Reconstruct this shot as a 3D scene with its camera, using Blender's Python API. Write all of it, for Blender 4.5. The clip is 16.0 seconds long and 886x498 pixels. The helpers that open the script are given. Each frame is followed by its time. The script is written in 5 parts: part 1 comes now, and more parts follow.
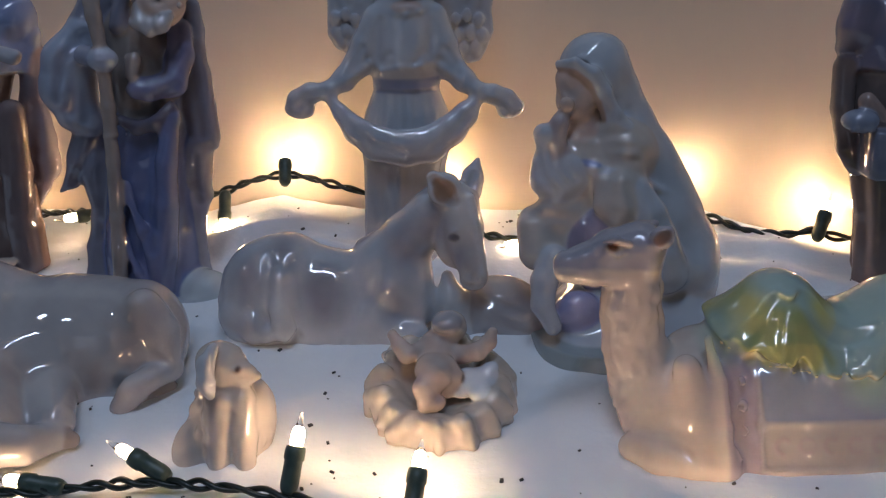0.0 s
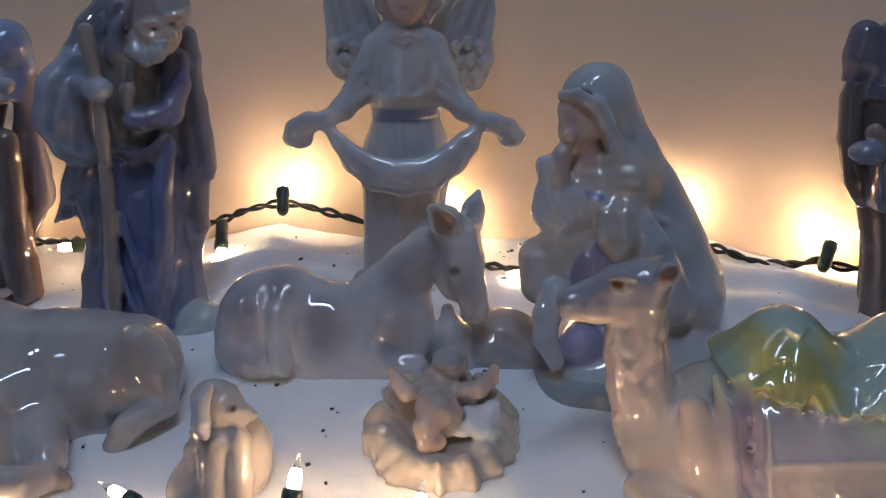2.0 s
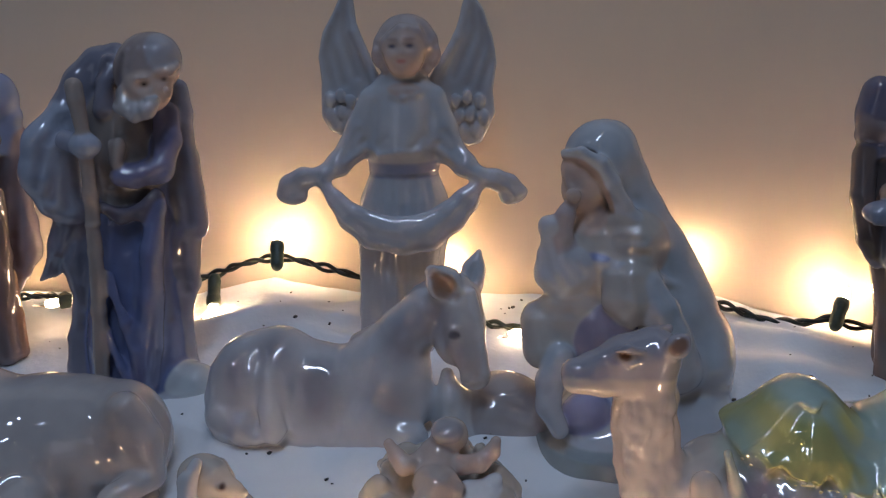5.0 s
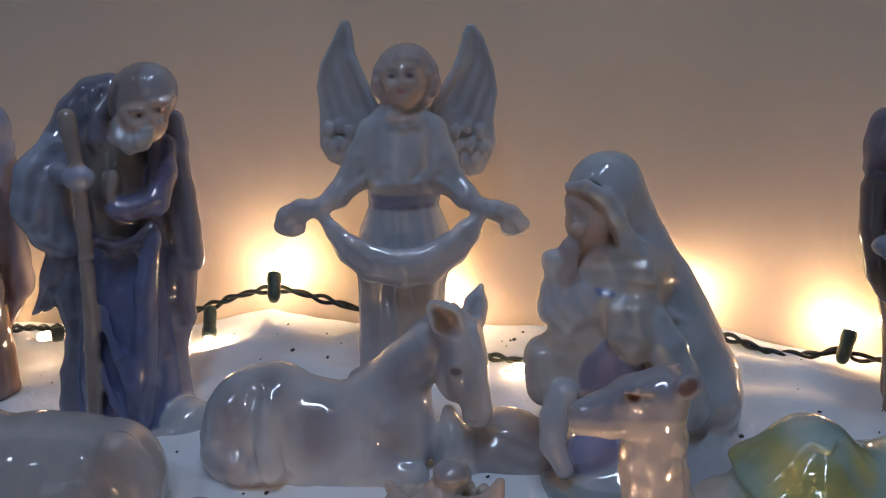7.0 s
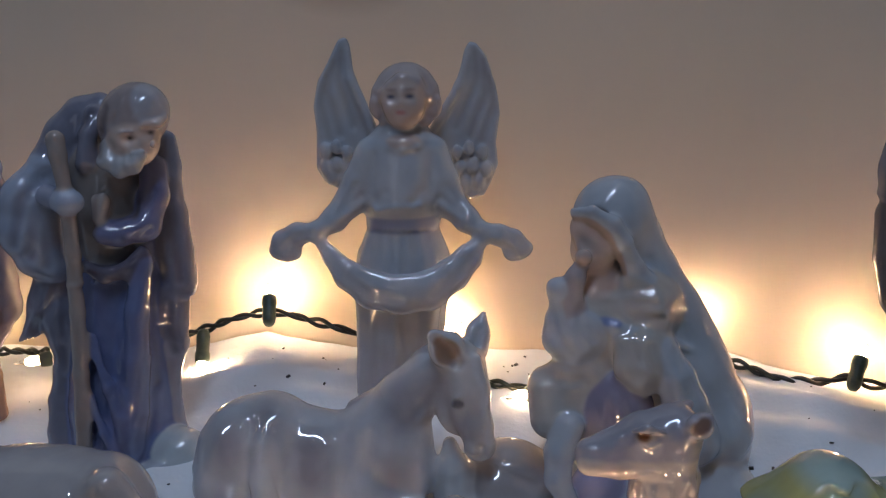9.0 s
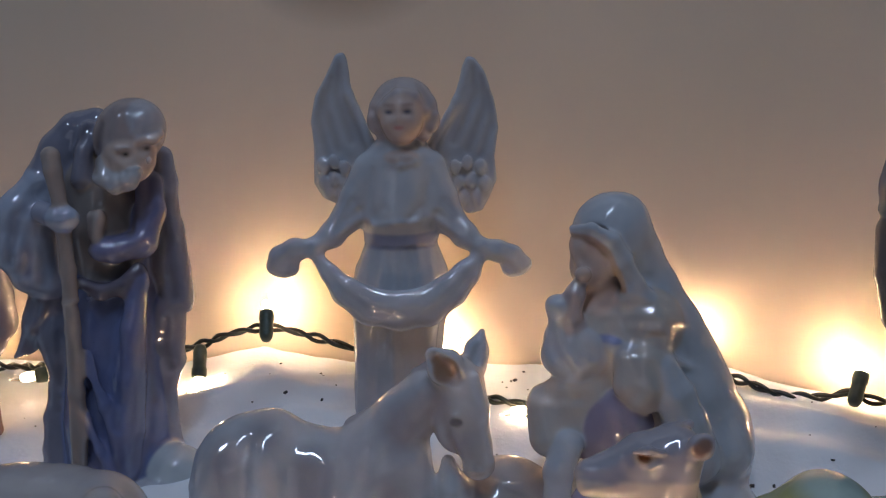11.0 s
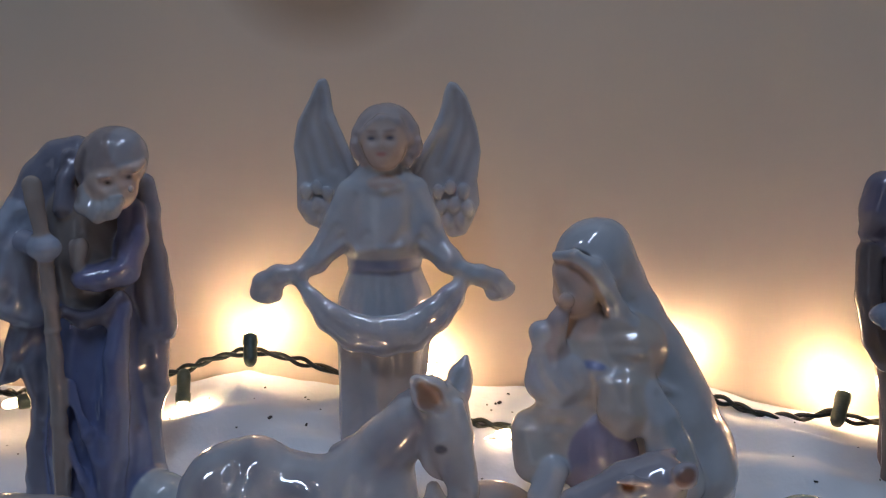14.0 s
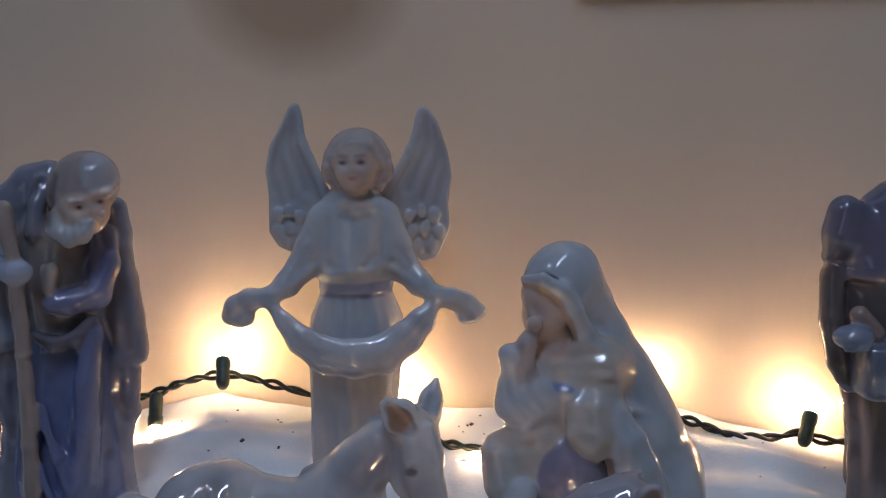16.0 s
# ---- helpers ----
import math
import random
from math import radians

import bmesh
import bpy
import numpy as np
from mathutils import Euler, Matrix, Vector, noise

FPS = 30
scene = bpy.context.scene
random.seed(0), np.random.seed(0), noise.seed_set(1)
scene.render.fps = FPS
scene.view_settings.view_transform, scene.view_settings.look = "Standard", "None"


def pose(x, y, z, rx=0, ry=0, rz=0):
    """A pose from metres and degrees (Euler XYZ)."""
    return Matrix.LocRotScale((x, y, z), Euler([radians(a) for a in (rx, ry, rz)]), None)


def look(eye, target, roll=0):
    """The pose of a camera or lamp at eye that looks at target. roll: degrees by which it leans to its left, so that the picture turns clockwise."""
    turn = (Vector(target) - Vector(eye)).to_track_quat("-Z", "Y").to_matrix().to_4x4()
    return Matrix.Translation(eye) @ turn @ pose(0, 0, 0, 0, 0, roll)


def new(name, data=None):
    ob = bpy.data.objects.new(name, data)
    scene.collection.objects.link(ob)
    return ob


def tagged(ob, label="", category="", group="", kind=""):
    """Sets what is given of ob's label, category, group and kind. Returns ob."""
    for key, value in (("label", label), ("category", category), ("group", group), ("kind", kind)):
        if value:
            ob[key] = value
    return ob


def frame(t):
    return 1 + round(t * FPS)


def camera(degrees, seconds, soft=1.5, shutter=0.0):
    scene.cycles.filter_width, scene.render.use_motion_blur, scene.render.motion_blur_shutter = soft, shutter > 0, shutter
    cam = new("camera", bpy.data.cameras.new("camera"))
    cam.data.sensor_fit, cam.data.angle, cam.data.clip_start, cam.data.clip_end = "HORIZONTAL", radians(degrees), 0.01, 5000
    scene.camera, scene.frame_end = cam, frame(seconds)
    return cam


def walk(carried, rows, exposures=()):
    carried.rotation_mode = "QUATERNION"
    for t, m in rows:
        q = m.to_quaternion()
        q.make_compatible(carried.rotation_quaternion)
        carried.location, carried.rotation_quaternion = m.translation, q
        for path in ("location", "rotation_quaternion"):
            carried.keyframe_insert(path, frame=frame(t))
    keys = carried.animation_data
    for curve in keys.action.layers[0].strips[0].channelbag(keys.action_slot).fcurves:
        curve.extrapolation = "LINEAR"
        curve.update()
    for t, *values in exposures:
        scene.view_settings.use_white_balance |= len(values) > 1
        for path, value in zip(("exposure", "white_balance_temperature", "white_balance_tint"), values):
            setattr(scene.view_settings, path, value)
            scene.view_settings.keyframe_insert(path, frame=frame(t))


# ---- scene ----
cam = camera(45.3, 16.0, soft=1.3)
GAUGE = pose(0, 0, 0.012, 0, 0, 7) @ pose(0, 0, 0, -4, 0, 0)
PATH = [
    (0, (0.065, -0.066, 0.226), (-0.012, 1.866, -0.285), -1.5),
    (0.5, (0.065, -0.064, 0.227), (-0.011, 1.87, -0.277), -1.4),
    (1, (0.063, -0.062, 0.228), (-0.007, 1.874, -0.27), -1.3),
    (1.5, (0.064, -0.057, 0.231), (-0.009, 1.879, -0.264), -1.4),
    (2, (0.064, -0.055, 0.232), (-0.01, 1.884, -0.252), -1.5),
    (2.5, (0.065, -0.052, 0.233), (-0.011, 1.891, -0.238), -1.5),
    (3, (0.064, -0.048, 0.235), (-0.009, 1.896, -0.227), -1.5),
    (3.5, (0.064, -0.046, 0.236), (-0.008, 1.903, -0.21), -1.5),
    (4, (0.062, -0.042, 0.238), (-0.005, 1.907, -0.203), -1.5),
    (4.2, (0.063, -0.04, 0.239), (-0.009, 1.909, -0.2), -1.5),
    (6.5, (0.061, -0.027, 0.247), (-0.001, 1.929, -0.164), -1.5),
    (7, (0.06, -0.023, 0.248), (0.001, 1.936, -0.152), -1.5),
    (7.5, (0.06, -0.018, 0.25), (0.002, 1.943, -0.142), -1.4),
    (8, (0.059, -0.012, 0.252), (0.003, 1.947, -0.144), -1.4),
    (8.5, (0.057, -0.008, 0.254), (0.008, 1.952, -0.142), -1.4),
    (9, (0.057, -0.006, 0.255), (0.008, 1.955, -0.139), -1.4),
    (11.5, (0.057, 0.0, 0.26), (0.014, 1.963, -0.119), -1.5),
    (12, (0.055, 0.002, 0.261), (0.021, 1.966, -0.114), -1.6),
    (12.5, (0.055, 0.002, 0.262), (0.023, 1.967, -0.111), -1.6),
    (13, (0.055, 0.001, 0.263), (0.027, 1.967, -0.104), -1.7),
    (13.5, (0.057, 0.0, 0.264), (0.028, 1.966, -0.103), -1.7),
    (14, (0.058, -0.001, 0.267), (0.041, 1.965, -0.103), -1.7),
    (14.5, (0.059, -0.002, 0.267), (0.052, 1.965, -0.094), -1.7),
    (15, (0.06, -0.003, 0.269), (0.066, 1.966, -0.084), -1.7),
    (15.5, (0.06, -0.005, 0.268), (0.077, 1.966, -0.071), -1.6),
    (16, (0.062, -0.005, 0.27), (0.085, 1.966, -0.067), -1.6),
]
walk(cam, [(t, GAUGE @ look(eye, target, roll)) for t, eye, target, roll in PATH],
     [(0.0, 0.08), (4.0, 0.1), (9.0, 0.15), (16.0, 0.22)])

# ---- light ----
world = bpy.data.worlds.new("world")
scene.world = world
world.use_nodes = True
world.node_tree.nodes["Background"].inputs[0].default_value = (0.42, 0.48, 0.6, 1)
world.node_tree.nodes["Background"].inputs[1].default_value = 0.05
WINDOW_POWER, TUBE_POWER, SPOT_POWER = 0.4, 7.2, 2.2
WALL_BULB_GLOW, FRONT_BULB_GLOW, DIM_BULB_GLOW = 212.0, 95.0, 20.0


def area_lamp(name, m, width, height, power, colour):
    data = bpy.data.lights.new(name, "AREA")
    data.shape, data.size, data.size_y, data.energy, data.color = "RECTANGLE", width, height, power, colour
    ob = new(name, data)
    ob.matrix_world = m
    return ob


# daylight in the opening of the window behind the camera
area_lamp("window_daylight", look((-0.55, -2.36, 0.95), (-0.1, 0.5, 0.1)), 0.6, 0.9, WINDOW_POWER, (0.74, 0.78, 1.0))


# cool fluorescent tube under the ceiling and a small spot beside it
TUBE = pose(0.08, -0.3, 1.545, 0, 0, -28)
area_lamp("tube_lamp_light", TUBE, 0.05, 1.05, TUBE_POWER, (0.56, 0.72, 1.0))
area_lamp("spot_lamp_light", pose(-0.95, -0.35, 1.555), 0.12, 0.12, SPOT_POWER, (0.56, 0.72, 1.0))


# ---- materials ----
def material(name):
    m = bpy.data.materials.new(name)
    m.use_nodes = True
    t = m.node_tree
    return m, t, t.nodes["Principled BSDF"]


def node(t, kind, **inputs):
    n = t.nodes.new(kind)
    for k, v in inputs.items():
        n.inputs[k.replace("_", " ")].default_value = v
    return n


def grain(t, p, scale, low, high, bump=0.0, bump_scale=None, distance=0.001, base=None, fine=5.0):
    """Colour varied between low and high by noise, with a bump."""
    co = t.nodes.new("ShaderNodeTexCoord")
    n = node(t, "ShaderNodeTexNoise", Scale=scale, Detail=6.0)
    t.links.new(co.outputs["Object"], n.inputs["Vector"])
    ramp = t.nodes.new("ShaderNodeValToRGB")
    ramp.color_ramp.elements[0].color, ramp.color_ramp.elements[1].color = (*low, 1), (*high, 1)
    ramp.color_ramp.elements[0].position, ramp.color_ramp.elements[1].position = 0.3, 0.7
    t.links.new(n.outputs["Fac"], ramp.inputs["Fac"])
    out = ramp.outputs["Color"]
    if base is not None:
        mix = t.nodes.new("ShaderNodeMix")
        mix.data_type, mix.blend_type = "RGBA", "MULTIPLY"
        mix.inputs["Factor"].default_value = 1.0
        t.links.new(base, mix.inputs["A"])
        t.links.new(out, mix.inputs["B"])
        out = mix.outputs["Result"]
    t.links.new(out, p.inputs["Base Color"])
    if bump:
        b = node(t, "ShaderNodeTexNoise", Scale=bump_scale or scale * 8, Detail=fine)
        t.links.new(co.outputs["Object"], b.inputs["Vector"])
        bn = node(t, "ShaderNodeBump", Strength=bump, Distance=distance)
        t.links.new(b.outputs["Fac"], bn.inputs["Height"])
        t.links.new(bn.outputs["Normal"], p.inputs["Normal"])
    return co, out


def make_porcelain():
    m, t, p = material("glazed_porcelain")
    a = t.nodes.new("ShaderNodeVertexColor")
    a.layer_name = "glaze"
    grain(t, p, 45.0, (0.8, 0.8, 0.82), (1.0, 1.0, 1.0), 0.2, 150.0, 0.0003, a.outputs["Color"], 1.0)
    p.inputs["Roughness"].default_value = 0.04
    p.inputs["IOR"].default_value = 1.9
    p.inputs["Subsurface Weight"].default_value = 0.08
    p.inputs["Subsurface Radius"].default_value = (0.004, 0.003, 0.002)
    return m


PORCELAIN = make_porcelain()


def plain(name, low, high, rough, scale=30.0, bump=0.0, bump_scale=None, distance=0.001, sheen=0.0):
    m, t, p = material(name)
    grain(t, p, scale, low, high, bump, bump_scale, distance)
    p.inputs["Roughness"].default_value = rough
    p.inputs["Sheen Weight"].default_value = sheen
    return m


SNOW = plain("cotton_batting", (0.78, 0.8, 0.84), (0.88, 0.89, 0.91), 0.95, 18.0, 0.3, 300.0, 0.0010, 0.3)
WIRE = plain("dark_green_wire", (0.006, 0.012, 0.009), (0.015, 0.024, 0.018), 0.35, 200.0)
SOCKET = plain("green_socket_plastic", (0.035, 0.062, 0.05), (0.075, 0.105, 0.085), 0.4, 150.0, 0.1)
FLAKE = plain("dark_flake", (0.01, 0.01, 0.012), (0.05, 0.045, 0.04), 0.4, 400.0)
WOOD = plain("brown_wood", (0.10, 0.06, 0.035), (0.2, 0.13, 0.08), 0.4, 12.0, 0.2)
PLASTER = plain("dull_plaster", (0.40, 0.38, 0.36), (0.48, 0.46, 0.43), 0.9, 6.0, 0.15, 300.0)
CARPET = plain("grey_carpet", (0.16, 0.15, 0.14), (0.26, 0.25, 0.23), 0.95, 40.0, 0.4)


def make_wall_paint():
    m, t, p = material("cream_wall_paint")
    co, out = grain(t, p, 5.0, (0.79, 0.64, 0.49), (0.85, 0.69, 0.54), 0.12, 260.0, 0.0008)
    p.inputs["Roughness"].default_value = 0.62
    # a brown patch with a soft edge
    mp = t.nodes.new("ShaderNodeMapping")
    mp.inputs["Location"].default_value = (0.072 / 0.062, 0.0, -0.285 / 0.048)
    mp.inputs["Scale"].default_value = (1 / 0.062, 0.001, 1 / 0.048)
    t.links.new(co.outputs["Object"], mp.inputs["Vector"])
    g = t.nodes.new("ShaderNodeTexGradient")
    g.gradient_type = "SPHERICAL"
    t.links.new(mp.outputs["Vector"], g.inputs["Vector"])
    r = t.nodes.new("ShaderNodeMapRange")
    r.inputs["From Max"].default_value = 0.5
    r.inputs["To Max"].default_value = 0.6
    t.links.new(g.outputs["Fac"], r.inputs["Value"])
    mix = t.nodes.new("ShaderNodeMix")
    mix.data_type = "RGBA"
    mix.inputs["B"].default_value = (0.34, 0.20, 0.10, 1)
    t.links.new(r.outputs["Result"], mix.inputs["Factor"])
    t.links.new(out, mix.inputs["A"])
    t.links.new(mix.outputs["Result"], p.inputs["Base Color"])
    return m


WALL = make_wall_paint()


def make_bulb(name, glow):
    m, t, p = material(name)
    p.inputs["Base Color"].default_value = (1, 0.9, 0.75, 1)
    p.inputs["Roughness"].default_value = 0.05
    p.inputs["Emission Color"].default_value = (1.0, 0.65, 0.37, 1)
    p.inputs["Emission Strength"].default_value = glow
    return m


WALL_BULB = make_bulb("bright_bulb_glass", WALL_BULB_GLOW)
FRONT_BULB = make_bulb("lit_bulb_glass", FRONT_BULB_GLOW)
DIM_BULB = make_bulb("dim_bulb_glass", DIM_BULB_GLOW)
CLEAR, _t, _p = material("clear_glass")
_p.inputs["Transmission Weight"].default_value = 1.0
_p.inputs["Roughness"].default_value = 0.03
_p.inputs["Base Color"].default_value = (0.95, 0.95, 0.95, 1)


# ---- mesh helpers ----
def part(name, bm, mat, parent=None, label="", smooth=False):
    me = bpy.data.meshes.new(name)
    if smooth:
        for f in bm.faces:
            f.smooth = True
    bm.to_mesh(me)
    bm.free()
    me.materials.append(mat)
    ob = new(name, me)
    ob.parent = parent
    if label:
        tagged(ob, label)
    return ob


def box(x0, x1, y0, y1, z0, z1, bevel=0.0):
    bm = bmesh.new()
    bmesh.ops.create_cube(bm, size=1.0)
    for v in bm.verts:
        v.co = ((x0 + x1) / 2 + v.co.x * (x1 - x0), (y0 + y1) / 2 + v.co.y * (y1 - y0), (z0 + z1) / 2 + v.co.z * (z1 - z0))
    if bevel:
        bmesh.ops.bevel(bm, geom=bm.edges[:], offset=bevel, segments=2, affect="EDGES", profile=0.5)
    return bm


# ---- room ----
WALL_Y = 0.566
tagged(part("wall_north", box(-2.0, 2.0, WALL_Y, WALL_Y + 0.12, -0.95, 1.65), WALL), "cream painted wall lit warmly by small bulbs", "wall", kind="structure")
tagged(part("wall_west", box(-2.12, -2.0, -2.5, WALL_Y + 0.12, -0.95, 1.65), PLASTER), "plain dull plaster wall of the room", "wall", kind="structure")
tagged(part("wall_east", box(2.0, 2.12, -2.5, WALL_Y + 0.12, -0.95, 1.65), PLASTER), "plain dull plaster wall of the room", "wall", kind="structure")
south = box(-2.12, 2.12, -2.62, -2.5, -0.95, 0.35)
for b in (box(-2.12, 2.12, -2.62, -2.5, 1.55, 1.65), box(-2.12, -1.0, -2.62, -2.5, 0.35, 1.55), box(-0.1, 2.12, -2.62, -2.5, 0.35, 1.55)):
    tmp = bpy.data.meshes.new("tmp")
    b.to_mesh(tmp)
    south.from_mesh(tmp)
    bpy.data.meshes.remove(tmp)
    b.free()
tagged(part("wall_south", south, PLASTER), "dull plaster wall with a window opening", "wall", kind="structure")
tagged(part("floor", box(-2.12, 2.12, -2.62, WALL_Y + 0.12, -1.05, -0.95), CARPET), "grey carpeted floor of the room", "floor", kind="structure")
tagged(part("ceiling", box(-2.12, 2.12, -2.62, WALL_Y + 0.12, 1.65, 1.75), PLASTER), "plain dull plaster ceiling", "ceiling", kind="structure")
tagged(part("trim", box(0.07, 0.8, WALL_Y - 0.006, WALL_Y - 0.0005, 0.2785, 0.32, 0.002), WOOD), "brown wooden moulding fixed to the cream wall", "trim", kind="structure")
lamp = tagged(new("tube_lamp"), "long white fluorescent tube lamp under the ceiling", "lamp")
lamp.matrix_world = TUBE
part("housing", box(-0.05, 0.05, -0.58, 0.58, 0.045, 0.105, 0.006), PLASTER, lamp)
for end_y in (-0.56, 0.56):
    part("end_cap", box(-0.03, 0.03, end_y - 0.02, end_y + 0.02, -0.01, 0.045, 0.004), PLASTER, lamp)
spot = tagged(new("spot_lamp"), "small square white spot lamp under the ceiling", "lamp")
part("housing", box(-1.02, -0.88, -0.42, -0.28, 1.56, 1.65, 0.006), PLASTER, spot)
tagged(part("shelf", box(-0.75, 0.75, 0.2, WALL_Y - 0.001, -0.035, 0.0, 0.004), WOOD), "brown wooden shelf under the cotton snow", "shelf", kind="structure")


# ---- cotton snow ----
def snow_height(x, y):
    z = float(np.interp(y, (0.2, 0.3, 0.4, 0.46, 0.51, 0.54, 0.566), (0.008, 0.014, 0.029, 0.040, 0.050, 0.0555, 0.058)))
    back = min(1.0, max(0.0, (y - 0.495) / 0.05))
    back = back * back * (3 - 2 * back)
    z += back * (float(np.interp(x, (-0.3, -0.175, -0.127, -0.078, 0.0, 0.115, 0.145, 0.2), (0.054, 0.055, 0.0665, 0.0575, 0.059, 0.0595, 0.051, 0.045))) - 0.058)
    away = min(1.0, max(0.0, (y - 0.36) / 0.1))
    z += 0.003 * away * noise.noise(Vector((x * 9, y * 14, 0.3)))
    z += 0.0025 * noise.noise(Vector((x * 30, y * 28, 3.1)))
    z += 0.0006 * noise.noise(Vector((x * 95, y * 95, 7.7)))
    # soft folds of the batting that run along the wall
    for y0, slope, width, height, x0, reach in ((0.516, 0.10, 0.007, 0.0050, -0.09, 0.06), (0.503, -0.14, 0.006, 0.0045, -0.10, 0.07), (0.530, 0.16, 0.006, 0.003, -0.07, 0.04),
                                                (0.535, -0.45, 0.009, 0.0030, 0.17, 0.06), (0.512, -0.32, 0.008, 0.0055, 0.16, 0.07), (0.488, -0.2, 0.008, 0.004, 0.15, 0.06)):
        u = (y - y0 - slope * (x - x0)) / width
        z += 2.1 * height * math.exp(-u * u if u < 0 else -u * u / 4) * math.exp(-(((x - x0) / reach) ** 2))
    return z


def make_snow():
    nx, ny = 420, 190
    x0, x1, y0, y1 = -0.6, 0.6, 0.215, WALL_Y - 0.002
    verts, faces = [], []
    for j in range(ny):
        for i in range(nx):
            x, y = x0 + (x1 - x0) * i / (nx - 1), y0 + (y1 - y0) * j / (ny - 1)
            verts.append((x, y, snow_height(x, y)))
    for j in range(ny - 1):
        for i in range(nx - 1):
            a = j * nx + i
            faces.append((a, a + 1, a + nx + 1, a + nx))
    # hem down to the shelf
    n0 = len(verts)
    for i in range(nx):
        verts.append((verts[i][0], y0 - 0.004, 0.0005))
    for i in range(nx - 1):
        faces.append((n0 + i, n0 + i + 1, i + 1, i))
    me = bpy.data.meshes.new("snow_blanket")
    me.from_pydata(verts, [], faces)
    me.polygons.foreach_set("use_smooth", [True] * len(me.polygons))
    me.materials.append(SNOW)
    return tagged(new("snow_blanket", me), "white cotton batting laid as snow over the shelf", "snow blanket", kind="structure")


make_snow()


def make_flakes():
    rng = random.Random(5)
    bm = bmesh.new()
    for k in range(380):
        x, y = rng.uniform(-0.33, 0.33), rng.uniform(0.25, 0.555)
        s = rng.choice((0.0003, 0.0004, 0.0005, 0.0006, 0.0008, 0.001))
        r = bmesh.ops.create_cube(bm, size=1.0)
        m = pose(x, y, snow_height(x, y) + s * 0.4, rng.uniform(-30, 30), rng.uniform(-30, 30), rng.uniform(0, 180)) @ Matrix.Diagonal((s * 2, s * 1.4, s, 1))
        bmesh.ops.transform(bm, matrix=m, verts=r["verts"])
    return tagged(part("dark_flakes", bm, FLAKE), "tiny dark flakes scattered over the cotton snow", "flakes", kind="stuff")


make_flakes()


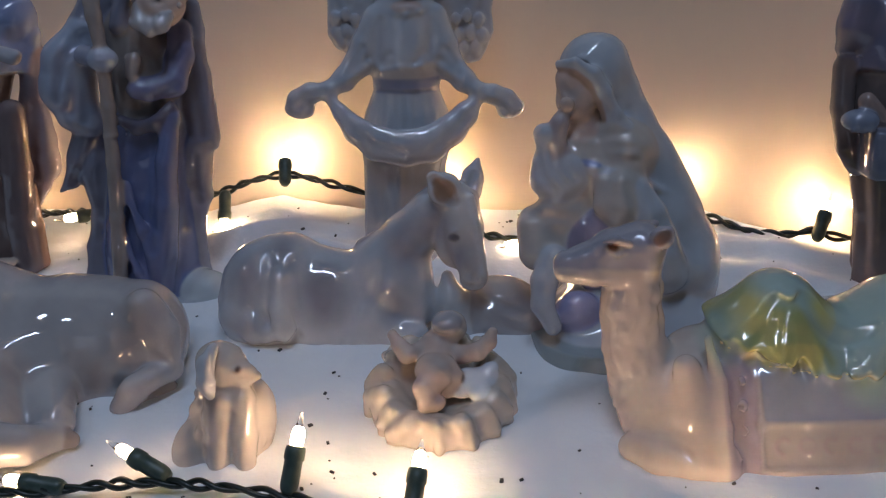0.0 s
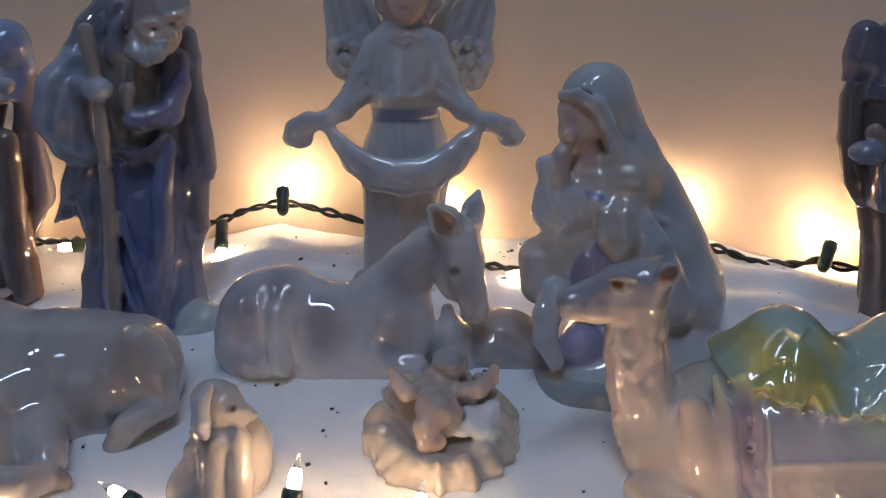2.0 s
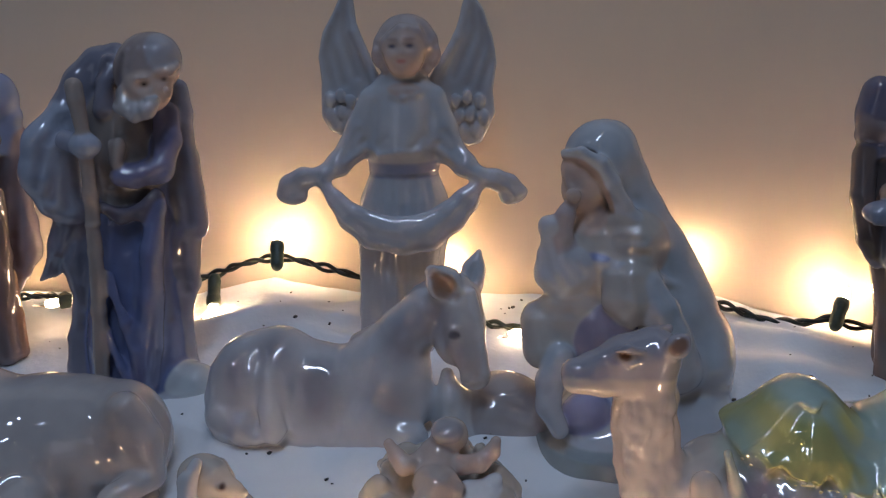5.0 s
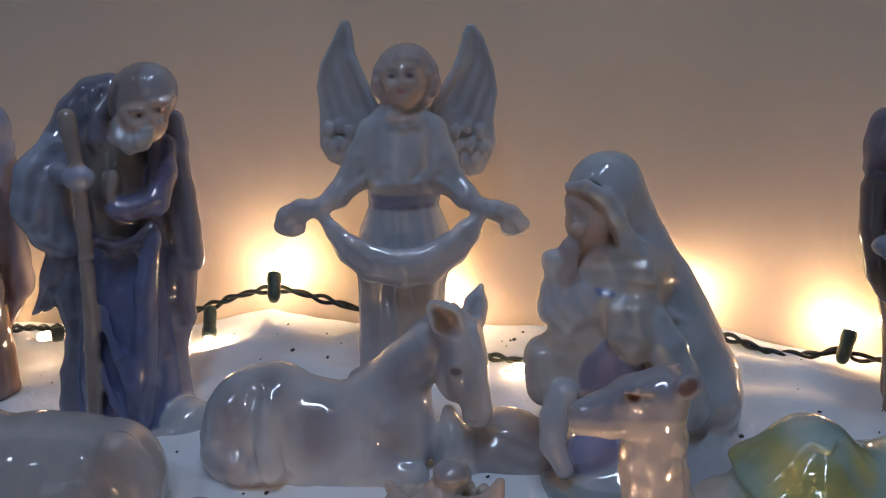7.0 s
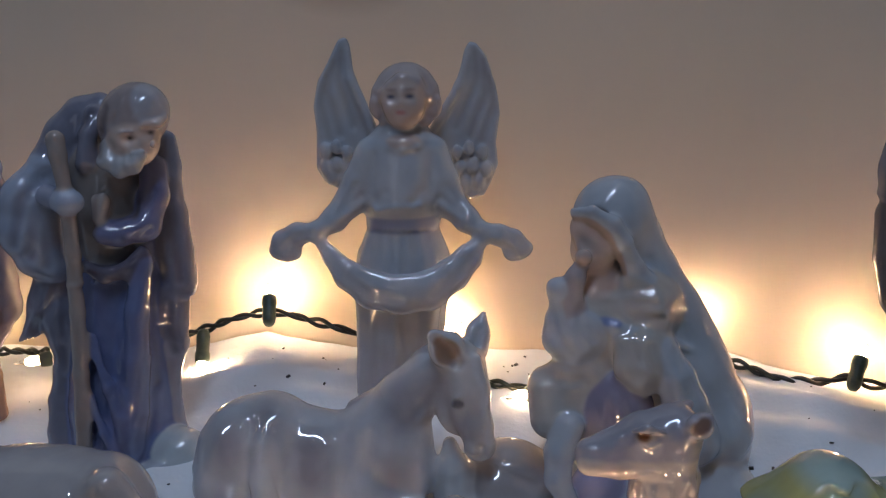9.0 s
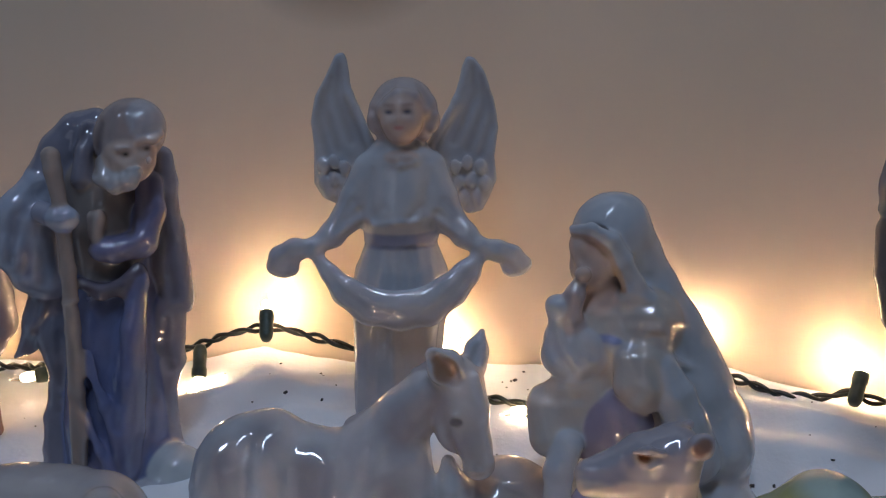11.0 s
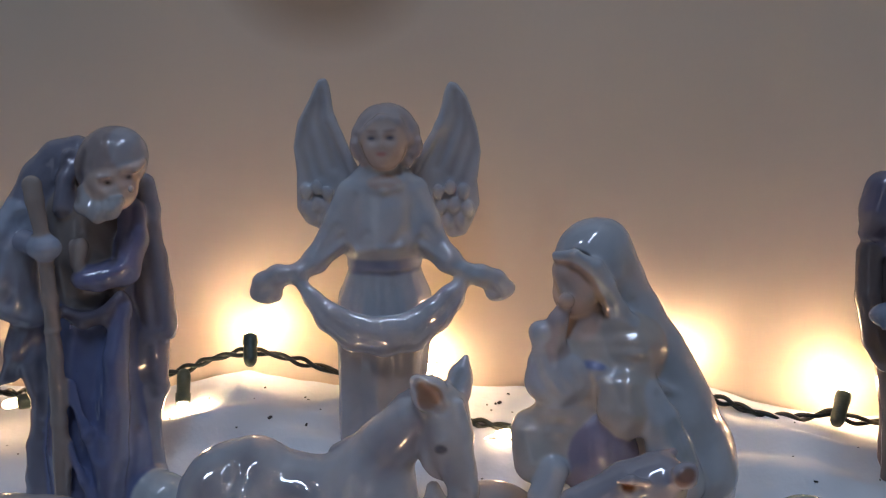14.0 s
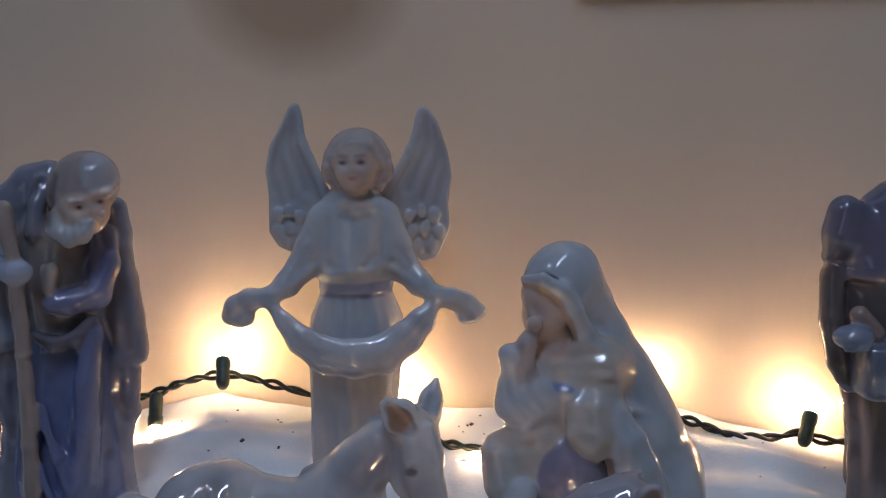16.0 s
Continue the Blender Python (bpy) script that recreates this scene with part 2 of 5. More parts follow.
# ---- sculpting: smooth solids blended on a grid, in millimetres ----
class Sculpt:
    def __init__(self, lo, hi, step):
        self.step = step
        self.axes = [np.arange(l, h + step, step, dtype=np.float32) for l, h in zip(lo, hi)]
        shape = [len(a) for a in self.axes]
        self.d = np.full(shape, 30.0, np.float32)
        self.c = np.zeros((*shape, 3), np.float32)

    def window(self, lo, hi, pad):
        s = []
        for a, l, h in zip(self.axes, lo, hi):
            i, j = int(np.searchsorted(a, l - pad)), int(np.searchsorted(a, h + pad))
            s.append(slice(max(0, i), max(1, j)))
        x, y, z = (a[k] for a, k in zip(self.axes, s))
        return tuple(s), x[:, None, None], y[None, :, None], z[None, None, :]

    def join(self, s, d, colour, k, edge=0.6):
        a = self.d[s]
        if colour is not None:
            w = np.clip(0.5 + (a - d) / (2 * edge), 0, 1)[..., None]
            self.c[s] = self.c[s] * (1 - w) + np.array(colour, np.float32) * w
        h = np.maximum(k - np.abs(a - d), 0) / k
        self.d[s] = np.minimum(a, d) - h * h * k * 0.25

    def cut(self, s, d, colour, k):
        a = self.d[s]
        if colour is not None:
            w = np.clip(0.5 - d / 1.2, 0, 1)[..., None]
            self.c[s] = self.c[s] * (1 - w) + np.array(colour, np.float32) * w
        h = np.maximum(k - np.abs(a + d), 0) / k
        self.d[s] = np.maximum(a, -d) + h * h * k * 0.25

    @staticmethod
    def turned(x, y, z, c, turn):
        x, y, z = x - c[0], y - c[1], z - c[2]
        if turn is None:
            return x, y, z
        m = np.array(Euler([radians(v) for v in turn]).to_matrix().transposed(), dtype=np.float32)
        return tuple(m[i][0] * x + m[i][1] * y + m[i][2] * z for i in range(3))

    def ball(self, c, r, colour, k=4.0, turn=None, how="join", hem=None, soft=1.0):
        """hem: a lower edge as (x rows, z rows), scalloped."""
        if how == "paint":
            r = (r[0], r[1] + 2.5, r[2])
        big = max(r)
        s, x, y, z = self.window([v - big for v in c], [v + big for v in c], k + 3)
        x, y, z = self.turned(x, y, z, c, turn)
        k0 = np.sqrt((x / r[0]) ** 2 + (y / r[1]) ** 2 + (z / r[2]) ** 2) + 1e-6
        k1 = np.sqrt((x / r[0] ** 2) ** 2 + (y / r[1] ** 2) ** 2 + (z / r[2] ** 2) ** 2) + 1e-6
        d = k0 * (k0 - 1) / k1
        if hem:
            wx = x + c[0]
            low = np.interp(wx.ravel(), *hem).astype(np.float32)[:, None, None] + 1.0 * np.cos(wx * 0.75)
            d = np.maximum(d, low - (z + c[2]))
        if how == "paint":
            w = np.clip(0.5 - d / soft, 0, 1)[..., None]
            self.c[s] = self.c[s] * (1 - w) + np.array(colour, np.float32) * w
        elif how == "cut":
            self.cut(s, d, colour, k)
        else:
            self.join(s, d, colour, k)

    def limb(self, points, colour, k=4.0, flat=1.0, how="join"):
        """A chain of tapered round links through (x, y, z, radius); flat squeezes it front to back."""
        p = np.array(points, np.float32)
        rm = p[:, 3].max()
        s, x, y, z = self.window((p[:, :3].min(0) - rm), (p[:, :3].max(0) + rm), k + 3)
        d = None
        for a, b in zip(p[:-1], p[1:]):
            ab = (b - a)[:3] * np.array((1, flat, 1), np.float32)
            ax, ay, az = x - a[0], (y - a[1]) * flat, z - a[2]
            h = np.clip((ax * ab[0] + ay * ab[1] + az * ab[2]) / (float(ab @ ab) + 1e-6), 0, 1)
            e = np.sqrt((ax - ab[0] * h) ** 2 + (ay - ab[1] * h) ** 2 + (az - ab[2] * h) ** 2) - (a[3] + (b[3] - a[3]) * h)
            if d is None:
                d = e
            else:
                g = np.maximum(2.0 - np.abs(d - e), 0) / 2.0
                d = np.minimum(d, e) - g * g * 0.5
        if how == "cut":
            self.cut(s, d, colour, k)
        elif how == "paint":
            w = np.clip(0.5 - d / 1.0, 0, 1)[..., None]
            self.c[s] = self.c[s] * (1 - w) + np.array(colour, np.float32) * w
        else:
            self.join(s, d, colour, k)

    def crease(self, points, colour=None, deep=1.0):
        """A soft groove pressed into the front along (x, y, z, half width). colour: darker shade painted into the
        groove.
        """
        p = np.array(points, np.float32)
        near = float(p[:, 3].max()) * 2 + 4
        s, x, y, z = self.window((p[:, 0].min(), p[:, 1].min() - 14, p[:, 2].min()), (p[:, 0].max(), p[:, 1].max() + 7, p[:, 2].max()), near)
        x2, z2 = x[:, 0, :], z[:, 0, :]
        best, wide, back = np.full(np.broadcast(x2, z2).shape, 1e9, np.float32), 1.0, 0.0
        for a, b in zip(p[:-1], p[1:]):
            e = (b - a)[[0, 2]]
            px, pz = x2 - a[0], z2 - a[2]
            h = np.clip((px * e[0] + pz * e[1]) / (float(e @ e) + 1e-6), 0, 1)
            d2 = (px - e[0] * h) ** 2 + (pz - e[1] * h) ** 2
            w = a[3] + (b[3] - a[3]) * h
            closer = d2 < best
            best = np.where(closer, d2, best)
            wide = np.where(closer, w, wide)
            back = np.where(closer, a[1] + (b[1] - a[1]) * h, back)
        press = np.exp(-best / (1.7 * wide + 0.7) ** 2)
        w = press[:, None, :] * np.clip((back[:, None, :] + 7 - y) / 4, 0, 1)
        self.d[s] += 1.5 * deep * wide[:, None, :] * w
        # blend the painted shade in where the groove is deepest
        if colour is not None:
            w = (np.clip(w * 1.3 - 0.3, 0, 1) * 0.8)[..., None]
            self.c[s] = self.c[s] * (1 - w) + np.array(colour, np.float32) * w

    def robe(self, rows, colour, k=4.0, folds=(), how="join", square=2.0):
        """An upright cloth body through (z, centre x, centre y, half width, half depth); folds: (count, depth, twist, phase)."""
        r = np.array(sorted(rows), np.float32)
        zz = r[:, 0]
        lo = [(r[:, 1] - r[:, 3]).min(), (r[:, 2] - r[:, 4]).min(), zz[0]]
        hi = [(r[:, 1] + r[:, 3]).max(), (r[:, 2] + r[:, 4]).max(), zz[-1]]
        s, x, y, z = self.window(lo, hi, k + 3)
        f = [np.interp(z.ravel(), zz, r[:, i]).astype(np.float32)[None, None, :] for i in range(1, 5)]
        u, v = x - f[0], y - f[1]
        q = (np.abs(u / f[2]) ** square + np.abs(v / f[3]) ** square) ** (1 / square) + 1e-6
        d = (q - 1) * np.minimum(f[2], f[3]) * 0.95
        if folds:
            th = np.arctan2(u / f[2], -v / f[3])
            for n, depth, twist, phase in folds:
                d = d - depth * np.cos(n * th + twist * z + phase) * np.clip(1.15 * (zz[-1] - z) / (zz[-1] - zz[0]), 0.12, 1)
        d = np.maximum(d, np.maximum(z - zz[-1], zz[0] - z))
        if how == "paint":
            w = np.clip(0.5 - (d - 0.8) / 1.0, 0, 1)[..., None]
            self.c[s] = self.c[s] * (1 - w) + np.array(colour, np.float32) * w
        else:
            self.join(s, d, colour, k)

    def plate(self, poly, y0, thick, colour, k=3.0):
        """A rounded sheet with an outline in x, z."""
        q = np.array(poly, np.float32)
        s, x, y, z = self.window((q[:, 0].min(), y0 - thick - 14, q[:, 1].min()), (q[:, 0].max(), y0 + thick + 14, q[:, 1].max()), k + 3)
        x2, z2 = x[:, 0, :], z[:, 0, :]
        d2 = np.full(np.broadcast(x2, z2).shape, 1e9, np.float32)
        inside = np.zeros(d2.shape, bool)
        for a, b in zip(q, np.roll(q, -1, 0)):
            e = b - a
            px, pz = x2 - a[0], z2 - a[1]
            h = np.clip((px * e[0] + pz * e[1]) / float(e @ e), 0, 1)
            d2 = np.minimum(d2, (px - e[0] * h) ** 2 + (pz - e[1] * h) ** 2)
            cross = (a[1] > z2) != (b[1] > z2)
            with np.errstate(divide="ignore", invalid="ignore"):
                inside ^= cross & (x2 < a[0] + (z2 - a[1]) * e[0] / (e[1] if e[1] else 1e-6))
        d2 = np.where(inside, -np.sqrt(d2), np.sqrt(d2))
        yy = np.abs(y - y0) - thick
        dd = d2[:, None, :]
        d = np.minimum(np.maximum(dd, yy), 0) + np.sqrt(np.maximum(dd, 0) ** 2 + np.maximum(yy, 0) ** 2) - 1.0
        self.join(s, d, colour, k)

    def grain(self, amp, scale, lo=None, hi=None):
        """Hand-modelled unevenness."""
        x, y, z = (a.reshape([-1 if i == j else 1 for j in range(3)]) / scale for i, a in enumerate(self.axes))
        self.d += amp * (np.sin(x * 1.7 + 1.3 * np.sin(z * 1.1)) * np.sin(y * 1.9 + 0.7 * np.sin(x)) + np.sin(z * 1.6 + 1.1 * np.sin(y * 1.3 + x)))

    def mesh(self, name):
        for ax in range(3):
            q = np.moveaxis(self.d, ax, 0)
            q[1:-1] = (q[:-2] + 2 * q[1:-1] + q[2:]) * 0.25
        d, st = self.d, self.step
        neg = d < 0
        n = [v - 1 for v in d.shape]
        count = np.zeros(n, np.int8)
        corner = [(i, j, k) for i in (0, 1) for j in (0, 1) for k in (0, 1)]
        at = lambda a, o: a[o[0]:o[0] + n[0], o[1]:o[1] + n[1], o[2]:o[2] + n[2]]
        for o in corner:
            count += at(neg, o)
        cells = np.argwhere((count > 0) & (count < 8))
        index = np.full(n, -1, np.int64)
        index[tuple(cells.T)] = np.arange(len(cells))
        val = {o: d[tuple((cells + o).T)] for o in corner}
        acc, num = np.zeros((len(cells), 3)), np.zeros(len(cells))
        for o in corner:
            for ax in range(3):
                if o[ax] == 0:
                    p = tuple(1 if i == ax else o[i] for i in range(3))
                    va, vb = val[o], val[p]
                    hit = (va < 0) != (vb < 0)
                    t = np.where(hit, va / np.where(hit, va - vb, 1), 0)
                    e = np.array(o, float) + np.zeros((len(cells), 1))
                    e[:, ax] += t
                    acc += e * hit[:, None]
                    num += hit
        frac = acc / num[:, None]
        verts = (cells + frac) * st + np.array([a[0] for a in self.axes])
        colour = np.zeros((len(cells), 3))
        # colours and normals of the smooth field, so that the glaze mirrors cleanly
        normal = np.zeros((len(cells), 3))
        for o in corner:
            share = np.prod(np.where(np.array(o) == 1, frac, 1 - frac), axis=1)
            at_corner = cells + o
            colour += share[:, None] * self.c[tuple(at_corner.T)]
            for ax in range(3):
                fore, aft = at_corner.copy(), at_corner.copy()
                fore[:, ax] = np.minimum(fore[:, ax] + 1, d.shape[ax] - 1)
                aft[:, ax] = np.maximum(aft[:, ax] - 1, 0)
                normal[:, ax] += share * (d[tuple(fore.T)] - d[tuple(aft.T)])
        normal /= np.linalg.norm(normal, axis=1)[:, None] + 1e-9
        quads = []
        for ax in range(3):
            u, v = (ax + 1) % 3, (ax + 2) % 3
            lo = [slice(1, -1)] * 3
            lo[ax] = slice(0, -1)
            hi = list(lo)
            hi[ax] = slice(1, None)
            a, b = neg[tuple(lo)], neg[tuple(hi)]
            e = np.argwhere(a != b)
            flip = a[tuple(e.T)]
            off = np.ones(3, int)
            off[ax] = 0
            e = e + off
            q = []
            for du, dv in ((1, 1), (0, 1), (0, 0), (1, 0)):
                g = e.copy()
                g[:, u] -= du
                g[:, v] -= dv
                q.append(index[tuple(g.T)])
            q = np.stack(q, 1)
            q[~flip] = q[~flip][:, ::-1]
            quads.append(q)
        quads = np.concatenate(quads)
        quads = quads[(quads >= 0).all(1)]
        me = bpy.data.meshes.new(name)
        me.from_pydata(verts * 0.001, [], quads.tolist())
        me.polygons.foreach_set("use_smooth", np.ones(len(quads), bool))
        me.normals_split_custom_set_from_vertices(normal.tolist())
        layer = me.color_attributes.new("glaze", "FLOAT_COLOR", "POINT")
        layer.data.foreach_set("color", np.c_[colour, np.ones(len(colour))].astype(np.float32).ravel())
        me.materials.append(PORCELAIN)
        return me


FACING = 8.5


def figurine(name, sculpt, x, y, z, label, category="figurine", turn=0.0, tip=0.0, glaze=-0.7):
    """glaze: millimetres by which the skin lies outside the modelled solids."""
    sculpt.grain(0.02, 2.0)
    sculpt.d -= glaze
    ob = new(name, sculpt.mesh(name))
    ob.matrix_world = pose(x, y, z, tip, 0, FACING + turn)
    return tagged(ob, label, category, group="porcelain crib figures")


WHITE = (0.52, 0.54, 0.58)
CREAM = (0.53, 0.49, 0.45)
SKIN = (0.60, 0.48, 0.42)
BLUE = (0.16, 0.195, 0.36)
GREYBLUE = (0.42, 0.46, 0.56)
DARK = (0.04, 0.03, 0.03)


# ---- figures ----
def make_angel():
    s = Sculpt((-68, -36, -4), (80, 30, 190), 0.75)
    hair, rose, belt = (0.50, 0.43, 0.42), (0.56, 0.46, 0.42), (0.27, 0.31, 0.45)
    # straight skirt in deep hanging folds
    s.robe([(-4, 1, 0, 22, 17), (25, 1.5, 0, 21.5, 16.5), (50, 3, 0, 23, 17), (64, 4, 0, 25, 17.5), (78, 5, 0, 23, 16), (90, 5.5, 0, 18.5, 13), (98, 6, 0, 16.5, 11.5)], WHITE, 3, [(7, 1.3, 0.0, 0.9), (17, 0.45, 0.0, 0.2)])
    # skirt grooves slightly darker than WHITE, a little shade painted in
    for x0, x1, w in ((-13, -15, 1.6), (-5, -6, 2.2), (3, 3, 1.5), (11, 12, 2.3), (18, 20, 1.5)):
        s.crease([(x0 + 1, -17, 54, w * 0.8), (x1 + 0.5, -18.5, 30, w), (x1, -18.5, -4, w * 1.1)], (0.50, 0.50, 0.53))
    for x in (-9, -2, 5, 11, 18):
        s.crease([(x * 0.85 + 1, -12.5, 92, 0.5), (x + 1, -17, 78, 0.9), (x * 1.1, -18.5, 64, 0.7)])
    # bloused bodice over a blue belt
    s.robe([(94, 6, 0, 16, 11), (100, 6, -1.5, 19, 14.5), (108, 6, -2, 20, 15.5), (122, 6, -1, 19, 14), (133, 6, 0, 17.5, 12), (139, 6.5, 0, 13, 9.5), (143, 7, 0, 7, 6.5)], WHITE, 5)
    s.robe([(91, 6, -0.5, 17.5, 13.4), (97, 6, -0.5, 17.6, 13.6)], belt, 1.2)
    s.robe([(90.5, 6, 0, 24, 24), (96.5, 6, 0, 24, 24)], belt, how="paint")
    s.limb([(-6.4, -13, 101.9, 1.2), (2.9, -17, 103.9, 1.4), (14.5, -15, 104.4, 1.2)], WHITE, 4)
    s.crease([(-6.2, -14, 106.1, 0.8), (-1.5, -16, 110.5, 0.6)])
    s.crease([(10.7, -16, 105.6, 0.7), (15.5, -14, 110.8, 0.6)])
    for u in (((-6.6, -12, 126.8), (-8.4, -14, 108.9)), ((20.6, -12, 126), (18.5, -14, 109.3))):
        s.crease([(*u[0], 0.8), (*u[1], 1.2)])
    # neck and round collar; the warm colour round the neck includes painted shade
    s.ball((7.1, -6, 133.1), (9.5, 8, 4.5), rose, 2)
    s.limb([(7.2, -1, 130.9, 6), (7.9, -4, 141.2, 5.4)], rose, 3)
    s.limb([(-3.2, -3, 132.9, 1.4), (1.7, -10, 130.6, 1.4), (7.2, -13, 130, 1.4), (13.6, -11, 131.2, 1.4), (18, -3, 133.3, 1.4)], WHITE, 3)
    # head with a bobbed fringe
    s.ball((8.3, 4, 149.9), (16.2, 13, 15.5), hair, 2)
    s.ball((9.2, 1, 156.8), (14.6, 13.5, 12.5), hair, 4)
    s.limb([(-2.7, -2, 155, 4.6), (-3.5, -3, 148.7, 4.8), (-0.6, -3, 142.8, 3.6)], hair, 3)
    s.limb([(20.5, -2, 155.6, 4.6), (21.6, -3, 148.4, 4.8), (18.3, -3, 142.8, 3.8)], hair, 3)
    s.ball((8.1, -8, 151.1), (10.8, 9.2, 13), SKIN, 1.6)
    s.ball((3, -11, 148.9), (4.4, 4, 4.2), SKIN, 3)
    s.ball((12.7, -11, 148.6), (4.4, 4, 4.2), SKIN, 3)
    s.ball((7.4, -13, 143.7), (3.6, 3, 2.8), SKIN, 3)
    s.limb([(-2, -8, 153.5, 2.0), (1.4, -10, 159.8, 2.0), (7.1, -11, 163.3, 1.8)], hair, 4)
    s.limb([(7.1, -11, 163.3, 1.8), (15.2, -10, 161.4, 2.0), (19.5, -8, 153.3, 2.2)], hair, 4)
    for q in ((-4.3, -5, 151.1), (-3.5, -5, 145.9), (-0.1, -4, 142.5), (22.5, -5, 151.3), (21.8, -5, 146.1), (18, -4, 142.4)):
        s.ball(q, (3.6, 3.4, 3.4), hair, 2)
    for a, b in (((5.3, -9, 168.1), (-0.5, -12, 160.1)), ((8.9, -10, 168.9), (6.8, -17, 164)), ((13.4, -10, 168.5), (15.3, -16, 163.1)), ((17.3, -8, 166.2), (20.1, -10, 157.9))):
        s.crease([(*a, 0.5), (*b, 0.7)])
    for u in (((-4.3, -8, 154.1), (-2.1, -8, 144.7)), ((23.3, -8, 153.7), (19.7, -8, 144.1))):
        s.crease([(*u[0], 0.5), (*u[1], 0.7)])
    s.limb([(7.2, -17, 155, 0.9), (6.6, -19, 150.5, 1.5)], SKIN, 2)
    for e in ((2.7, -16, 154.5), (11.2, -16.5, 154.6)):
        s.ball(e, (2.6, 1.8, 1.6), (0.56, 0.42, 0.38), how="cut", k=2)
        s.ball(e, (1.9, 3.4, 0.9), (0.10, 0.10, 0.15), how="paint")
        s.ball((e[0], e[1], e[2] + 3.2), (2.8, 3.4, 0.5), (0.34, 0.24, 0.22), how="paint")
    s.ball((7, -18, 147.6), (2.4, 3, 0.9), (0.55, 0.26, 0.24), how="paint")
    s.crease([(5.5, -20, 147.9, 0.3), (8.8, -20, 147.8, 0.3)])
    # wide sleeves
    s.limb([(-9.7, -2, 127.1, 6.5), (-15.6, -3, 114.1, 7), (-19.6, -5, 103.8, 7.6), (-26, -9, 97.4, 6.8), (-32.7, -12, 93.6, 5)], WHITE, 4)
    s.limb([(22.2, -2, 127.1, 7), (26, -3, 113.3, 7.6), (29.4, -5, 102.2, 7.8), (36, -9, 95.4, 6.8), (42, -12, 90.6, 5)], WHITE, 4)
    for a, b in (((-13.2, -11, 108.3), (-22.6, -16, 101.3)), ((-15.7, -9, 113.3), (-20.5, -13, 105)), ((-10.6, -9, 101), (-21, -14, 95.9)), ((24.2, -11, 106.6), (33.2, -16, 99.5)), ((27, -9, 111.9), (31.9, -13, 104.1)), ((21.4, -9, 100.8), (31.1, -14, 94.7))):
        s.crease([(*a, 0.7), (*b, 1.0)])
    # bunched ends of the sash in each fist
    s.limb([(-34.8, -13, 92.3, 4.6), (-43.2, -13, 91.5, 6), (-50.4, -12, 87.6, 6.2), (-53.4, -11, 83.6, 5)], WHITE, 4, 1.2)
    s.ball((-47.6, -12, 82.1), (6.4, 5, 5.2), WHITE, 4)
    s.crease([(-36.1, -20, 92.7, 0.7), (-43.8, -21, 91.1, 1.0), (-49, -20, 85, 0.9)])
    s.crease([(-39.6, -19, 88.2, 0.6), (-43.7, -20, 86, 0.9), (-46.1, -17, 79.7, 0.8)])
    s.limb([(44.1, -13, 89.7, 4.6), (50.9, -13, 88.4, 5.8), (57.7, -12, 85.2, 6), (63.6, -11, 81.4, 4.4)], WHITE, 4, 1.2)
    s.ball((58.4, -12, 79.1), (6, 5, 4.8), WHITE, 4)
    s.crease([(46.9, -20, 92.1, 0.7), (54, -21, 89.5, 1.1), (61.3, -19, 85.4, 0.9)])
    s.crease([(49.3, -20, 86.1, 0.6), (54, -20, 84.3, 1.0), (58.8, -17, 77.3, 0.8)])
    # the sash hangs in one broad swag
    s.limb([(-34.3, -14, 89.9, 3.1), (-27.7, -17, 81.3, 5), (-19.7, -20, 72.4, 7.6), (-9, -21, 65.5, 9.5), (4.5, -22, 63.2, 10.1), (17.1, -21, 64.6, 10.1), (28.3, -19, 71.3, 8.7), (36.3, -17, 79.1, 7), (42.9, -14, 86.8, 3.9)], WHITE, 3, 1.7)
    s.crease([(-30.9, -22, 90.9, 0.8), (-20.6, -28, 81.2, 1.3), (-8.5, -31, 74.8, 1.5), (4.6, -32, 72, 1.2), (17.9, -31, 73.9, 1.4), (30.4, -28, 82.1, 1.2), (40, -21, 89.4, 0.8)])
    s.crease([(-31.2, -22, 85.6, 0.6), (-22.1, -27, 74.2, 1.0), (-9.8, -30, 64.8, 1.2), (4.2, -31, 62, 0.9)])
    s.crease([(19.6, -30, 63, 0.9), (31.7, -27, 72.4, 1.0), (39.8, -22, 81.3, 0.7)])
    # wings, feathered in two tiers
    s.plate([(-18.9, 179), (-22.1, 178.3), (-27.4, 168.4), (-32.7, 159.6), (-35.3, 147.3), (-34.5, 133.7), (-35.5, 118), (-31.7, 111.4), (-24.9, 107), (-19.3, 109.9), (-8.3, 121.3), (-2.9, 133.5), (-8.8, 139.4), (-12.3, 150.9), (-17.1, 162.3), (-17.7, 175.5)], 15, 2.6, WHITE, 3)
    s.plate([(39.8, 175.4), (42.9, 174.8), (47.1, 168.9), (51.6, 155.9), (53.6, 141.9), (51.2, 128.3), (52.4, 117.1), (48.1, 107.8), (45.2, 102.2), (38.6, 100.7), (32.1, 104.9), (21.6, 120.3), (17.9, 132), (24.3, 136.8), (29.9, 144.8), (35.1, 158.1), (37.5, 171.3)], 15, 2.6, WHITE, 3)
    for tip, mid, root in (((-19.6, 14, 177.3), (-16.9, 12, 160.1), (-6.9, 11, 134.5)), ((40.2, 14, 174), (33.9, 12, 155.9), (20.9, 11, 133.7))):
        s.limb([(*tip, 1.6), (*mid, 2.6), (*root, 3.2)], WHITE, 3)
